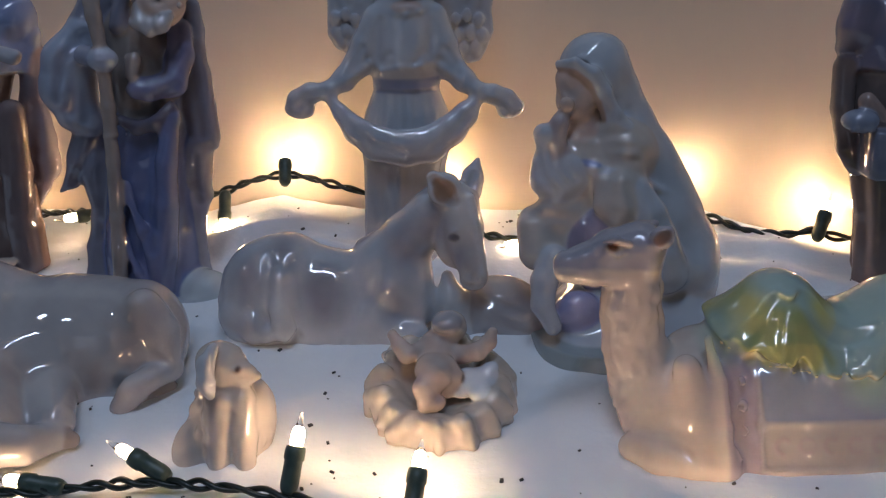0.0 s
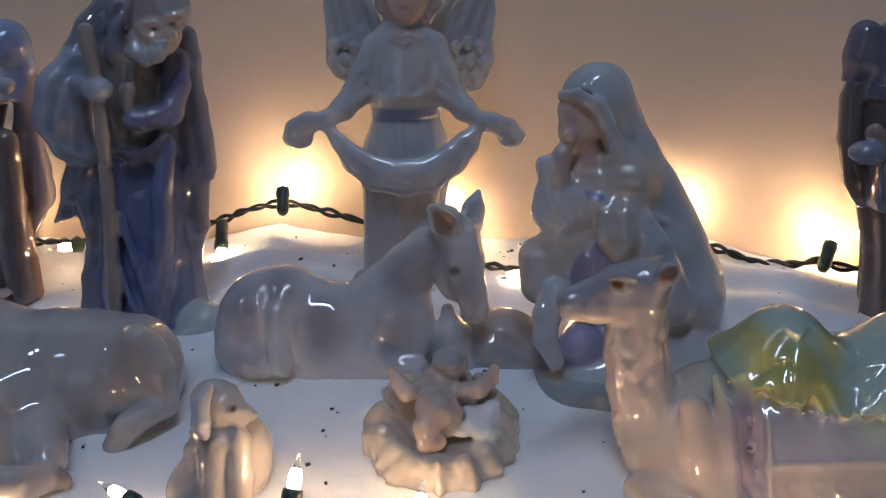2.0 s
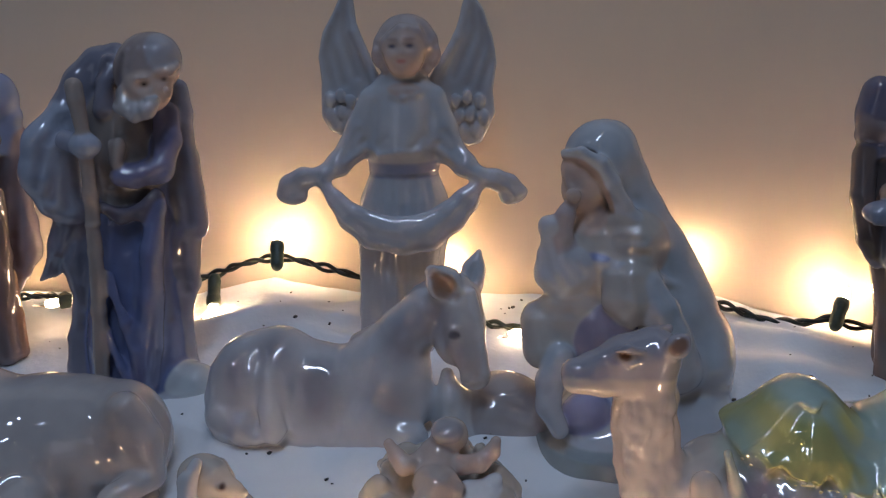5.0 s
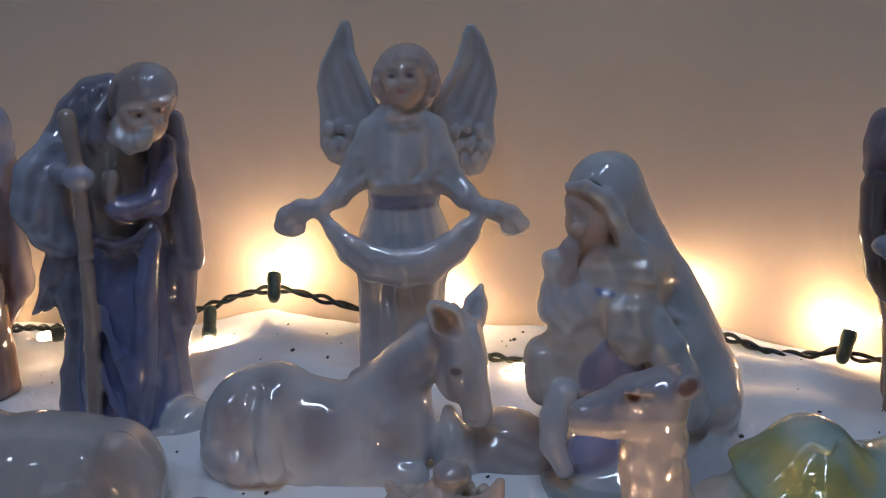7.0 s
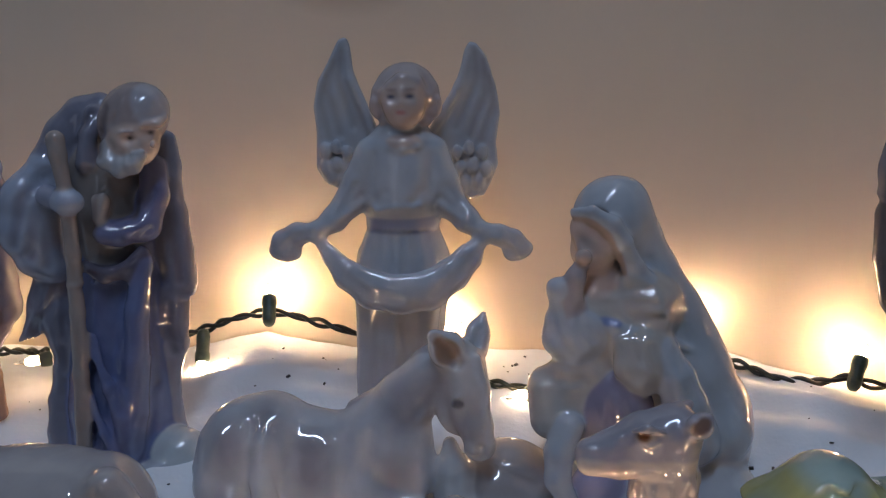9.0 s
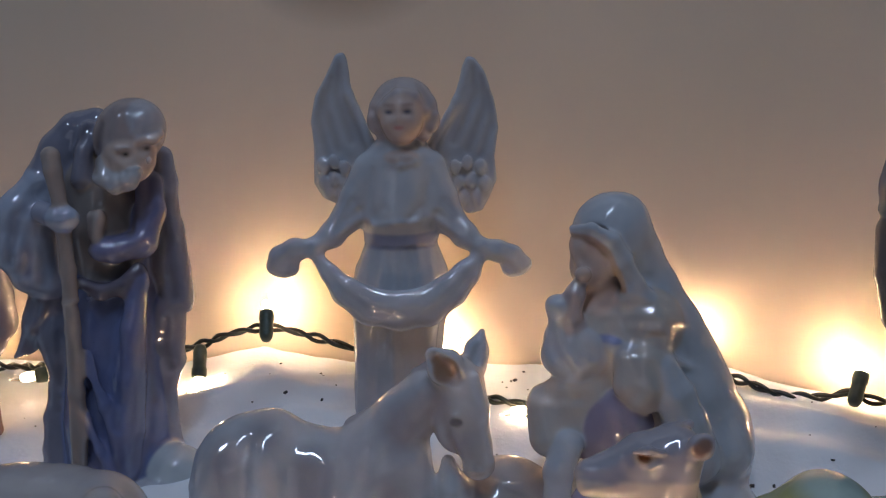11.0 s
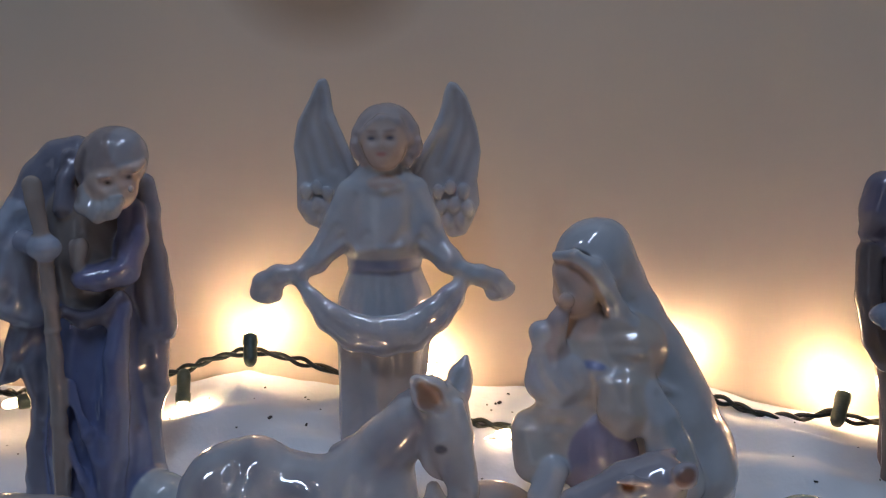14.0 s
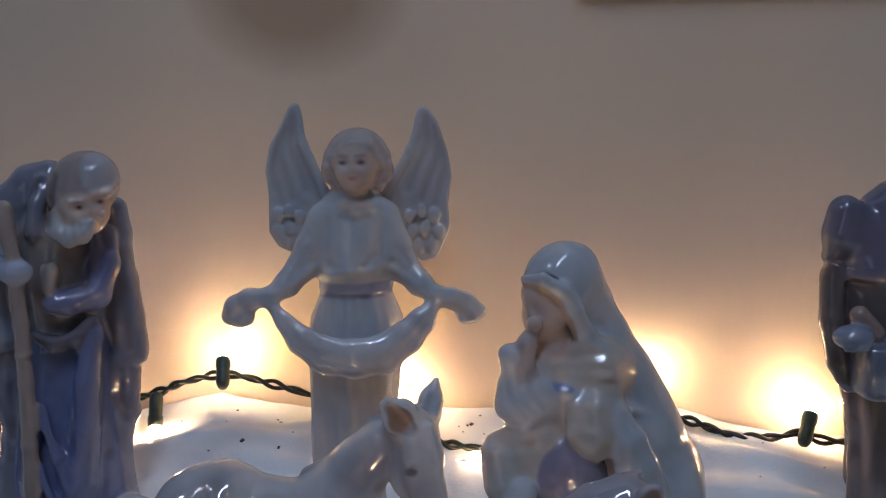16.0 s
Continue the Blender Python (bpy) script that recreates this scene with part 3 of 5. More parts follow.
    # grey in the grooves is painted shade between the feathers
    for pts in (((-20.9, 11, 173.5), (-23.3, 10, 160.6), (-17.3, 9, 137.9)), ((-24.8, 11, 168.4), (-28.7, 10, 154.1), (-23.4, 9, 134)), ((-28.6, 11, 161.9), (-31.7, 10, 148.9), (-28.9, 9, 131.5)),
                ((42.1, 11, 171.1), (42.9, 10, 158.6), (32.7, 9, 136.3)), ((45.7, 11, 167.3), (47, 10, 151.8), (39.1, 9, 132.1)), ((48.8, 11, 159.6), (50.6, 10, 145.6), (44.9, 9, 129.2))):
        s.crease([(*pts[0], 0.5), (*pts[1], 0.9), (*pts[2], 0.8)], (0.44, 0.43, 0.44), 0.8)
    for c in ((-20.3, 11, 125.4), (-25.2, 11, 128.3), (-30.5, 12, 126.1), (-20.7, 12, 118.3), (-25.5, 12, 119.9), (-31.2, 12, 118.4), (-22.7, 13, 112.4), (-28.6, 13, 113.7), (32.5, 11, 124.3), (38.5, 11, 126.3), (44.9, 12, 123.7), (33.4, 12, 116.4), (39.9, 12, 117.3), (46.9, 12, 115.4), (36.5, 13, 108.3), (43, 13, 108.6)):
        s.ball((c[0], c[1] - 1.2, c[2]), (3.5, 2.4, 4.8), WHITE, 1.6)
    s.grain(0.1, 5)
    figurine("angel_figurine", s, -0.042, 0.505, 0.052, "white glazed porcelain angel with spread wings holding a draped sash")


def make_woman():
    s = Sculpt((-62, -62, -18), (66, 40, 140), 0.75)
    hair, plum, lilac, base = (0.36, 0.25, 0.19), (0.30, 0.27, 0.36), (0.36, 0.36, 0.54), (0.36, 0.40, 0.40)
    # veil falling from the crown to the ground
    s.ball((-15.7, 2, 113.4), (16.8, 15.5, 18.2), WHITE, 4)
    s.limb([(-10.3, 6, 117.1, 13), (-4.1, 7, 101.7, 13), (1.2, 8, 84.8, 16), (9, 8, 67.7, 18.5), (15.5, 8, 53.1, 20)], WHITE, 6)
    s.limb([(11.2, 6, 57.9, 18), (18.7, 4, 40, 22), (25.7, 2, 23.2, 23), (28.2, 0, 9.6, 21)], WHITE, 5)
    s.crease([(0.1, -8, 96.1, 1.0), (9.1, -12, 77.4, 1.6), (16.7, -14, 57.9, 1.2)])
    s.limb([(22.1, -4, 64, 2.2), (24.9, -5, 54, 2.6)], WHITE, 4)
    # face inside the veil, looking down
    s.ball((-27.8, -16, 105.7), (14, 14, 17), hair, 2, (0, 18, 0), how="cut")
    s.ball((-22.4, -5, 104.3), (11.2, 11, 13.5), SKIN, 1.2, (0, 22, 0))
    s.ball((-27.9, -7, 111.8), (6.5, 7, 6), SKIN, 4)
    s.limb([(-31.1, -10, 109.9, 1.4), (-30.5, -12, 104.6, 2.0)], SKIN, 2.5)
    s.ball((-27.4, -10, 99.6), (4, 4.4, 3.4), SKIN, 3)
    s.limb([(-29.4, -17, 109.9, 0.9), (-25.9, -18, 111, 1.0)], (0.5, 0.38, 0.33), 2.5, how="cut")
    s.limb([(-29.2, -16, 109.1, 0.45), (-25.7, -17, 110, 0.45)], (0.25, 0.17, 0.15), how="paint")
    s.limb([(-27.9, -16, 111.9, 0.5), (-23.8, -16, 112.2, 0.5)], (0.36, 0.27, 0.23), how="paint")
    s.limb([(-32.2, -9, 116.8, 1.6), (-25.4, -13, 116, 2.2), (-19.3, -14, 111.1, 2.4), (-14.9, -13, 103, 2.4), (-11.7, -11, 95, 2.0)], hair, 1.4)
    s.limb([(-32.9, -9, 119.7, 2.0), (-25.3, -14, 120.7, 2.6), (-16.8, -15, 115.5, 3.2), (-11.4, -14, 106.5, 3.6), (-6.3, -12, 96.1, 3.8), (0.4, -10, 86.4, 3.4)], WHITE, 4)
    # throat and shoulders
    s.limb([(-18.5, -2, 92.4, 8), (-20.2, -4, 81.9, 10)], SKIN, 3)
    s.ball((-17.6, -4, 65.4), (22, 15, 24), CREAM, 5)
    s.ball((-1.7, -5, 75.3), (17, 14, 17), CREAM, 5)
    s.limb([(-7.1, -10, 87.2, 6.5), (-0.7, -14, 78.5, 8), (1.6, -15, 68.9, 6)], CREAM, 5)
    for a, b, c in (((-1.7, -18, 87.2), (-12.3, -19, 86.7), (-20.8, -15, 85.7)), ((1.2, -21, 81.4), (-10.5, -22, 81.7), (-20.1, -18, 80.6)), ((3.4, -22, 75.1), (-8.5, -24, 77), (-19.2, -20, 76.9))):
        s.crease([(*a, 0.6), (*b, 1.2), (*c, 0.8)])
    # hem of the cape, blue where it opens
    s.limb([(-21.4, -15, 72.1, 2.0), (-15.8, -18, 71.6, 2.4), (-7.4, -19, 68.7, 2.4), (5, -16, 65.1, 2.2), (18.2, -11, 57.2, 2.0)], WHITE, 4)
    s.ball((-19.3, -22, 74.2), (6.5, 10, 1.6), (0.25, 0.30, 0.50), how="paint", turn=(0, 10, 0))
    # raised arm, fist at the chin and cuff
    s.limb([(-29.8, -14, 99, 3.4), (-32.2, -15, 93.3, 4.6), (-33.9, -14, 82.1, 5.6), (-32.7, -12, 68.9, 7)], (0.46, 0.40, 0.40), 3)
    s.ball((-29.3, -17, 101.8), (4.4, 3.6, 4.4), SKIN, 2)
    for a, b in (((-31.6, -20, 100.4), (-29, -21, 99.7)), ((-32, -20, 98.5), (-29.4, -21, 97.8))):
        s.crease([(*a, 0.35), (*b, 0.4)])
    s.ball((-39, -14, 87.6), (6.2, 5.5, 5.8), WHITE, 2.5)
    s.limb([(-39, -14, 82.3, 4.6), (-40, -14, 74.9, 5), (-38.1, -14, 66.1, 8), (-32.8, -13, 62.3, 9)], WHITE, 3.5)
    s.ball((-31, -14, 67.1), (14, 9, 12), WHITE, 5)
    for a, b, c in (((-42.1, -20, 77.7), (-40.6, -23, 69.7), (-34.3, -21, 61.3)), ((-36.7, -21, 82.2), (-35.9, -24, 73.6), (-30, -23, 65.2)), ((-31.5, -20, 80.5), (-30.2, -24, 73.4), (-25.2, -22, 67.5))):
        s.crease([(*a, 0.5), (*b, 1.1), (*c, 0.7)])
    # lap and near knee
    s.limb([(-44.3, -10, 45.6, 6.5), (-35.7, -14, 49.1, 9), (-25.9, -12, 49.7, 10)], CREAM, 4)
    s.limb([(-45.2, -14, 43.5, 8), (-42.9, -18, 31.1, 9.5)], CREAM, 4)
    s.ball((-32.8, -10, 34.8), (16, 14, 18), CREAM, 5)
    s.crease([(-49.2, -18, 51.3, 1.0), (-40.5, -24, 50.3, 1.2), (-30, -24, 49.2, 1.0)])
    s.limb([(-35.9, -26, 30.3, 7.1), (-40.6, -30, 21, 7.1), (-41.7, -34, 10.3, 6), (-36.9, -37, 0.4, 4.9)], WHITE, 3)
    s.crease([(-41.9, -36, 39.7, 0.7), (-36.1, -40, 30.4, 1.0), (-37.6, -44, 16, 0.8)])
    s.ball((-24.4, -28, 4.1), (12, 9, 11), lilac, 3)
    # plum dress in the opening and the hanging sleeve in front of it
    s.ball((-15.1, -18, 32.2), (17, 12, 20), plum, 3, (0, 10, 0))
    for a, b in (((-23.7, -29, 47.3), (-25.1, -31, 37.4)), ((-18.8, -30, 47.5), (-17.9, -31, 33.1)), ((-12.2, -29, 41.7), (-9.7, -30, 31.2))):
        s.crease([(*a, 0.6), (*b, 1.2)])
    s.limb([(-12.9, -20, 65.4, 4.4), (-11.6, -23, 55.6, 6), (-7.6, -24, 50, 5.6)], CREAM, 3)
    s.limb([(-4.2, -20, 63.8, 8), (-2.4, -23, 54.1, 8), (-3.5, -24, 48.3, 5.6)], CREAM, 4)
    s.limb([(4, -20, 59.6, 8), (8.6, -24, 50.1, 9), (12.9, -25, 38.2, 10), (17.2, -24, 22.6, 12)], WHITE, 4)
    s.crease([(-10, -31, 66, 0.6), (-11, -35, 58.2, 1.1), (-8.3, -35, 51.6, 0.8)])
    s.crease([(-1.6, -30, 65.5, 0.6), (1.7, -34, 53.7, 1.2), (4.5, -34, 41.7, 0.9)])
    s.crease([(7.7, -27, 63, 0.6), (13.4, -32, 50, 1.2), (17.4, -33, 37, 0.9)])
    # trailing robe and the flat base
    s.ball((31.2, -8, 19.3), (16, 18, 14), WHITE, 5)
    s.robe([(-16, 6, -10, 48, 40), (-8, 6, -8, 46, 38), (2, 6, -4, 38, 30), (12, 6, -2, 30, 24)], WHITE, 5, [(9, 1.2, 0, 0)], square=2.6)
    s.ball((31.4, -18, -5.8), (17, 14, 12), (0.62, 0.65, 0.67), 4)
    s.robe([(-17, 2, -12, 52, 48), (-8, 2, -12, 48, 44)], base, 3, square=2.6)
    s.grain(0.1, 5)
    figurine("kneeling_woman_figurine", s, 0.077, 0.462, 0.045, "white glazed porcelain kneeling woman in a long veil")


def make_old_man():
    s = Sculpt((-46, -50, -18), (70, 32, 176), 0.75)
    cloak, tunic, slate, beard = (0.24, 0.24, 0.30), (0.30, 0.26, 0.24), (0.20, 0.21, 0.35), (0.47, 0.46, 0.47)
    s.robe([(-16, 14, -6, 26, 21), (15, 13, -5, 25, 20), (45, 15, -4, 22, 18), (80, 19, -1, 19, 16), (100, 19, 1, 17, 14)], BLUE, 3)
    s.limb([(18.1, 0, 85, 16), (18.9, 0, 105.2, 19), (15.7, 4, 124.5, 18)], tunic, 5)
    # hood pushed back and the bent shoulders
    s.limb([(15.1, 8, 154, 8), (7, 6, 150.9, 9.5), (-0.5, 4, 141.7, 11), (-5.4, 2, 130.9, 12)], cloak, 4)
    s.limb([(15.8, -4, 153, 5), (12.4, -8, 144.1, 5.5), (11.7, -12, 132.5, 5)], cloak, 4)
    # hood groove coloured near black, shade painted into the fold
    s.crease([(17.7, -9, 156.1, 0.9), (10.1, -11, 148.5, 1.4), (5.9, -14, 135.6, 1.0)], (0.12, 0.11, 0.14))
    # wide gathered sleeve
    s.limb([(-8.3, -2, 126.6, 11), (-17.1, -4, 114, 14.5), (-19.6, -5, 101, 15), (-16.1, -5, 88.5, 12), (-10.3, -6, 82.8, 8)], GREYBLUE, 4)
    # sleeve grooves and the hollow above them darkened in colour as shade
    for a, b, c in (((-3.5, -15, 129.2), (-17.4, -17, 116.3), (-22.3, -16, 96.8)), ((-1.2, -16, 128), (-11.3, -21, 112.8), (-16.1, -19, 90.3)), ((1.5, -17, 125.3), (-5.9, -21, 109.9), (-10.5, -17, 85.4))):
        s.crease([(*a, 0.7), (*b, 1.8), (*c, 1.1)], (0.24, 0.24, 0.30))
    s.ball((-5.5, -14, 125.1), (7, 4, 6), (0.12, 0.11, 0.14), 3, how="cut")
    # bowed head: bare crown, cap of hair, long beard
    s.ball((34.4, -10, 150.4), (15.6, 15.5, 18), (0.38, 0.31, 0.30), 2, (0, 24, 0))
    s.ball((41.6, -13, 155.3), (11, 11.5, 11.5), (0.46, 0.44, 0.47), 4)
    s.ball((36.2, -18, 142.8), (12.5, 10, 13), SKIN, 2.5, (0, 24, 0))
    s.limb([(43.9, -24, 150.1, 2.0), (49.2, -22, 150.3, 2.2), (51.1, -18, 151.9, 2.0)], SKIN, 3)
    s.limb([(46.5, -26, 147.1, 1.4), (47.5, -28, 142.1, 2.4)], SKIN, 2.5)
    s.limb([(23.8, -20, 141.8, 4), (25.5, -23, 135, 5), (31.9, -26, 131.8, 5), (37.6, -27, 133.4, 4.6), (41.6, -27, 136.4, 3)], beard, 3)
    s.limb([(38.4, -28, 138.7, 1.4), (43.8, -28, 139.6, 1.6)], beard, 2)
    for a, b in (((28.8, -28, 142.1), (29.9, -30, 132.4)), ((32.7, -30, 139.2), (34.2, -31, 130.9)), ((36.9, -31, 136.6), (38, -31, 131.8))):
        s.crease([(*a, 0.4), (*b, 0.7)])
    for e in ((37, -28, 145), (45.6, -26, 146.6)):
        s.ball(e, (2.8, 2.2, 1.7), (0.36, 0.25, 0.22), how="cut", k=2.5)
        s.ball(e, (1.3, 3, 0.9), DARK, how="paint")
    s.limb([(33.4, -27, 147.6, 1.0), (38.9, -28, 148.1, 1.3)], (0.5, 0.42, 0.40), 2.5)
    # groove beside the face painted darker as shade
    s.crease([(26.2, -22, 157.1, 0.8), (22.6, -22, 144.2, 1.2), (22.9, -22, 137.6, 0.8)], (0.20, 0.16, 0.16))
    for a, b in (((31.8, -22, 164.7), (28.4, -26, 152.3)), ((38.1, -24, 165.2), (37, -29, 157))):
        s.crease([(*a, 0.5), (*b, 1.0)])
    s.limb([(43.9, 6, 138, 6), (43.9, 6, 126.2, 7), (41.3, 5, 115.1, 8)], (0.30, 0.33, 0.44), 4)
    # cloak down the far side, stepped in soft lappets
    s.limb([(41.5, 4, 119.5, 8), (43.3, 4, 103.8, 9), (44.2, 3, 86.6, 9.5), (47.2, 1, 71.6, 8)], cloak, 4)
    s.limb([(47.4, 0, 71, 6.5), (51.5, -2, 67.5, 2.6)], cloak, 3)
    s.limb([(41.4, 2, 64.7, 9), (39.2, 2, 51.2, 9.5), (42.1, 2, 41.3, 6)], cloak, 3.5)
    s.limb([(38.2, 2, 40.5, 8.5), (35.3, 2, 23.5, 7), (35.2, 0, 5.4, 7.5), (37.9, -2, -11.5, 8)], (0.34, 0.34, 0.40), 3.5)
    # cloak grooves carry painted shade
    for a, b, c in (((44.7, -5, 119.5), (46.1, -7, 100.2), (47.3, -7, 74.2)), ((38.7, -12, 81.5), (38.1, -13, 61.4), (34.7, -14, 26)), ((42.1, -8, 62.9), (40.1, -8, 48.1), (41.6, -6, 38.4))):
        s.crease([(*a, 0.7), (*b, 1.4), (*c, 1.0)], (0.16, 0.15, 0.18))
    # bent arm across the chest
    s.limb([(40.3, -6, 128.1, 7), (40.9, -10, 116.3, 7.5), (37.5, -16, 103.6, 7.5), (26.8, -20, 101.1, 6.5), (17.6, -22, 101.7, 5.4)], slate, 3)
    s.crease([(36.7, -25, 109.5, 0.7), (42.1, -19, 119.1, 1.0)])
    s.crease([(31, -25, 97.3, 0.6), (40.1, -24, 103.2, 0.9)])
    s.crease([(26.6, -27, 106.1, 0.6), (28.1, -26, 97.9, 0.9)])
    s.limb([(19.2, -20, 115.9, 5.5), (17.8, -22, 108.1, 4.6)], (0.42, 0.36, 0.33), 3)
    # tunic folds painted a darker brown, standing for shade
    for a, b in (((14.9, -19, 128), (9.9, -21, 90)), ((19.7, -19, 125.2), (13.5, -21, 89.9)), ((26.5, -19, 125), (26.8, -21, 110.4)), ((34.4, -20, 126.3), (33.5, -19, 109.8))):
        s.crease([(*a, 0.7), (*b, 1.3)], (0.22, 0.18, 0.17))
    # fist and staff
    s.limb([(2.7, -20, 143.9, 5.1), (3.7, -22, 138.1, 4.5), (6.3, -25, 121.1, 3.9), (6.2, -25, 93.8, 4.2), (5.3, -26, 66, 4.2), (4.1, -27, 37.3, 4.5), (1.8, -28, 1.7, 4.5)], (0.38, 0.32, 0.29), 1.5)
    s.ball((7.2, -26, 117.5), (8, 6.4, 6.6), GREYBLUE, 2)
    s.limb([(-5.1, -16, 118.5, 6), (2.2, -22, 117.5, 6)], (0.34, 0.36, 0.46), 3)
    for u in ((7.1, -32, 122.3), (6.5, -33, 119.3), (6.3, -32, 115.9)):
        s.crease([(*u, 0.4), (u[0] + 6, u[1], u[2] + 0.3, 0.5)])
    s.ball((6.1, -26, 79.6), (4.6, 4.6, 1.6), (0.38, 0.32, 0.29), 2)
    # dark sash at the waist
    s.limb([(8.9, -19, 86.2, 3.4), (18.1, -21, 81.9, 4.4), (27.4, -21, 83.9, 4.4), (35.1, -18, 91.5, 3.6)], (0.12, 0.11, 0.15), 3)
    s.crease([(11.2, -24, 84, 0.5), (20.2, -26, 80.9, 0.8), (29.8, -26, 83.4, 0.8)])
    # blue robe: a broad smooth ridge between swags that fall to the hem
    s.limb([(35.6, -18, 85.8, 5), (31.3, -21, 63.9, 7.5), (28.1, -23, 41.2, 9), (24.1, -25, 18.2, 9), (20.4, -26, -2.7, 8)], BLUE, 5)
    s.limb([(10.7, -19, 78.2, 2.2), (13.6, -24, 59.4, 2.6), (18.5, -28, 31.4, 3), (24.9, -30, 8, 3)], BLUE, 4)
    s.limb([(9.9, -24, 53.7, 2.2), (14, -28, 28.5, 2.8), (20, -30, 2.1, 3)], BLUE, 4)
    s.limb([(7.7, -27, 25.3, 2.2), (11.9, -29, 8, 2.6), (17.8, -30, -5.5, 2.6)], BLUE, 4)
    # swag grooves in a darker BLUE, shade put into the colour
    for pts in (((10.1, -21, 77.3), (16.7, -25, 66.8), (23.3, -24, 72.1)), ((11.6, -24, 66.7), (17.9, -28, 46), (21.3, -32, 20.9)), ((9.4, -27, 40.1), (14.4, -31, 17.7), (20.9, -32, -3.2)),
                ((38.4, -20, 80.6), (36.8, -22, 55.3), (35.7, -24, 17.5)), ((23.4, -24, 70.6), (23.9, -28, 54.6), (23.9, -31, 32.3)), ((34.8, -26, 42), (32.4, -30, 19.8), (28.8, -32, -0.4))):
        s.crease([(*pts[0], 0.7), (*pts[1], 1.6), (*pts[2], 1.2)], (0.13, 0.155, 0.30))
    # cloak on the staff side, drawn out to a point
    s.limb([(-13.5, 0, 73.5, 10), (-18.5, 0, 61.7, 9.5), (-26.4, 0, 49.9, 4.5), (-33.7, 0, 44, 1.6)], cloak, 4)
    s.limb([(-12.4, 0, 59.2, 11), (-9.9, 0, 43.9, 9.5), (-10.9, 0, 28.6, 6.5)], cloak, 4)
    s.limb([(-13.9, 0, 28.6, 5), (-17.6, 0, 13.1, 6), (-17.1, -2, -2, 8), (-14.9, -4, -14.1, 10)], cloak, 6)
    s.crease([(-9.2, -11, 73.8, 0.7), (-14.1, -11, 62.3, 1.3), (-24.9, -6, 49.8, 0.8)])
    s.crease([(-6.4, -12, 71.1, 0.7), (-7.3, -12, 50.6, 1.3), (-10.4, -8, 31.3, 0.8)])
    s.robe([(-18, 12, -8, 38, 26), (-9, 12, -8, 35, 24)], WHITE, 4, square=3.0)
    s.ball((42.1, -14, -11.4), (16, 14, 15), (0.60, 0.64, 0.65), 5)
    s.grain(0.1, 5)
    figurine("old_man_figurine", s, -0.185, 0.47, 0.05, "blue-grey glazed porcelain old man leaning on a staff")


def make_donkey():
    s = Sculpt((-70, -46, -18), (116, 42, 96), 0.75)
    c, shade, face = (0.56, 0.57, 0.60), (0.40, 0.39, 0.41), (0.62, 0.59, 0.57)
    # back, rump and barrel
    s.limb([(-34.6, 6, 18.5, 22), (-23, 6, 21.3, 20.5), (-8.7, 4, 17.1, 20), (8.3, 3, 14, 21), (25.7, 0, 17.8, 22)], c, 8)
    s.ball((-41.3, 2, 15.7), (17.5, 20, 24), c, 6)
    s.ball((-27.9, 6, 32), (15, 16, 11), c, 8)
    s.limb([(26, -0, 25.3, 19), (35.7, -2, 42, 14), (47.3, -5, 55, 11)], c, 8)
    s.limb([(33.3, -8, 22.1, 14), (38.5, -12, 11.6, 11)], c, 6)
    s.limb([(12.3, 4, 38.5, 3), (26.8, 3, 45.5, 3.4), (42.8, 0, 62.2, 3.4), (49.4, -4, 69.4, 3)], shade, 4)
    # head
    s.limb([(60, -8, 62.4, 11.5), (62.4, -13, 50.6, 11), (64.8, -17, 37.6, 8.6), (67.3, -19, 28.8, 7)], face, 4)
    s.ball((57.4, -12, 43.3), (9, 8, 13), face, 4)
    s.limb([(66.9, -17, 67.1, 2.6), (68.7, -20, 48.5, 3), (70.5, -22, 32.1, 3)], (0.68, 0.67, 0.67), 4)
    s.ball((67.2, -20, 28), (7.4, 7.4, 6), face, 3)
    # far ear upright, near ear turned outward with a brown hollow
    s.limb([(67, -2, 66.1, 6), (68.2, 0, 72.9, 5.8), (70.6, 2, 80.2, 2.4)], c, 2.5)
    s.limb([(66.1, -7, 68.4, 1.2), (68.4, -5, 75.3, 1.4)], shade, 2.5, how="cut")
    s.limb([(58.5, -12, 65.8, 7), (54.3, -14, 70.9, 8.4), (49.4, -15, 76.6, 4.2)], c, 2.5)
    s.limb([(58.7, -19, 66.2, 2.6), (54.9, -21, 71.3, 4.6), (50.5, -18, 76, 2.2)], (0.34, 0.20, 0.12), 2.0, how="cut")
    s.limb([(58.4, -19, 66.2, 3.0), (54.9, -20, 70.7, 5.4), (51, -17, 74.9, 2.6)], (0.36, 0.22, 0.14), how="paint")
    # eye, nostril and mouth
    s.limb([(55.4, -23, 52, 1.0), (58.6, -24, 52.8, 1.2)], face, 2.5)
    s.ball((57.5, -22, 48.9), (3, 2.4, 2.2), face, 1.5)
    s.ball((58.3, -24, 49.5), (2.7, 4, 2.0), DARK, how="paint")
    s.ball((67.6, -27.5, 30.2), (1.5, 2.0, 1.8), (0.12, 0.07, 0.06), 1.5, how="cut")
    s.limb([(61.7, -25, 26, 0.5), (69.2, -26, 26.2, 0.5)], (0.4, 0.3, 0.28), 1.5, how="cut")
    s.crease([(52.5, -20, 60, 0.7), (52.5, -22, 41.1, 1.3), (58.6, -22, 29, 0.9)])
    # chest tuft below the jaw
    s.limb([(54.7, -10, 25.2, 4), (56.1, -12, 14.1, 8), (56.3, -12, 0.6, 10)], (0.60, 0.60, 0.61), 4)
    s.crease([(49.5, -16, 33.4, 0.8), (48, -20, 17.5, 1.5), (48, -20, -0.2, 1.2)])
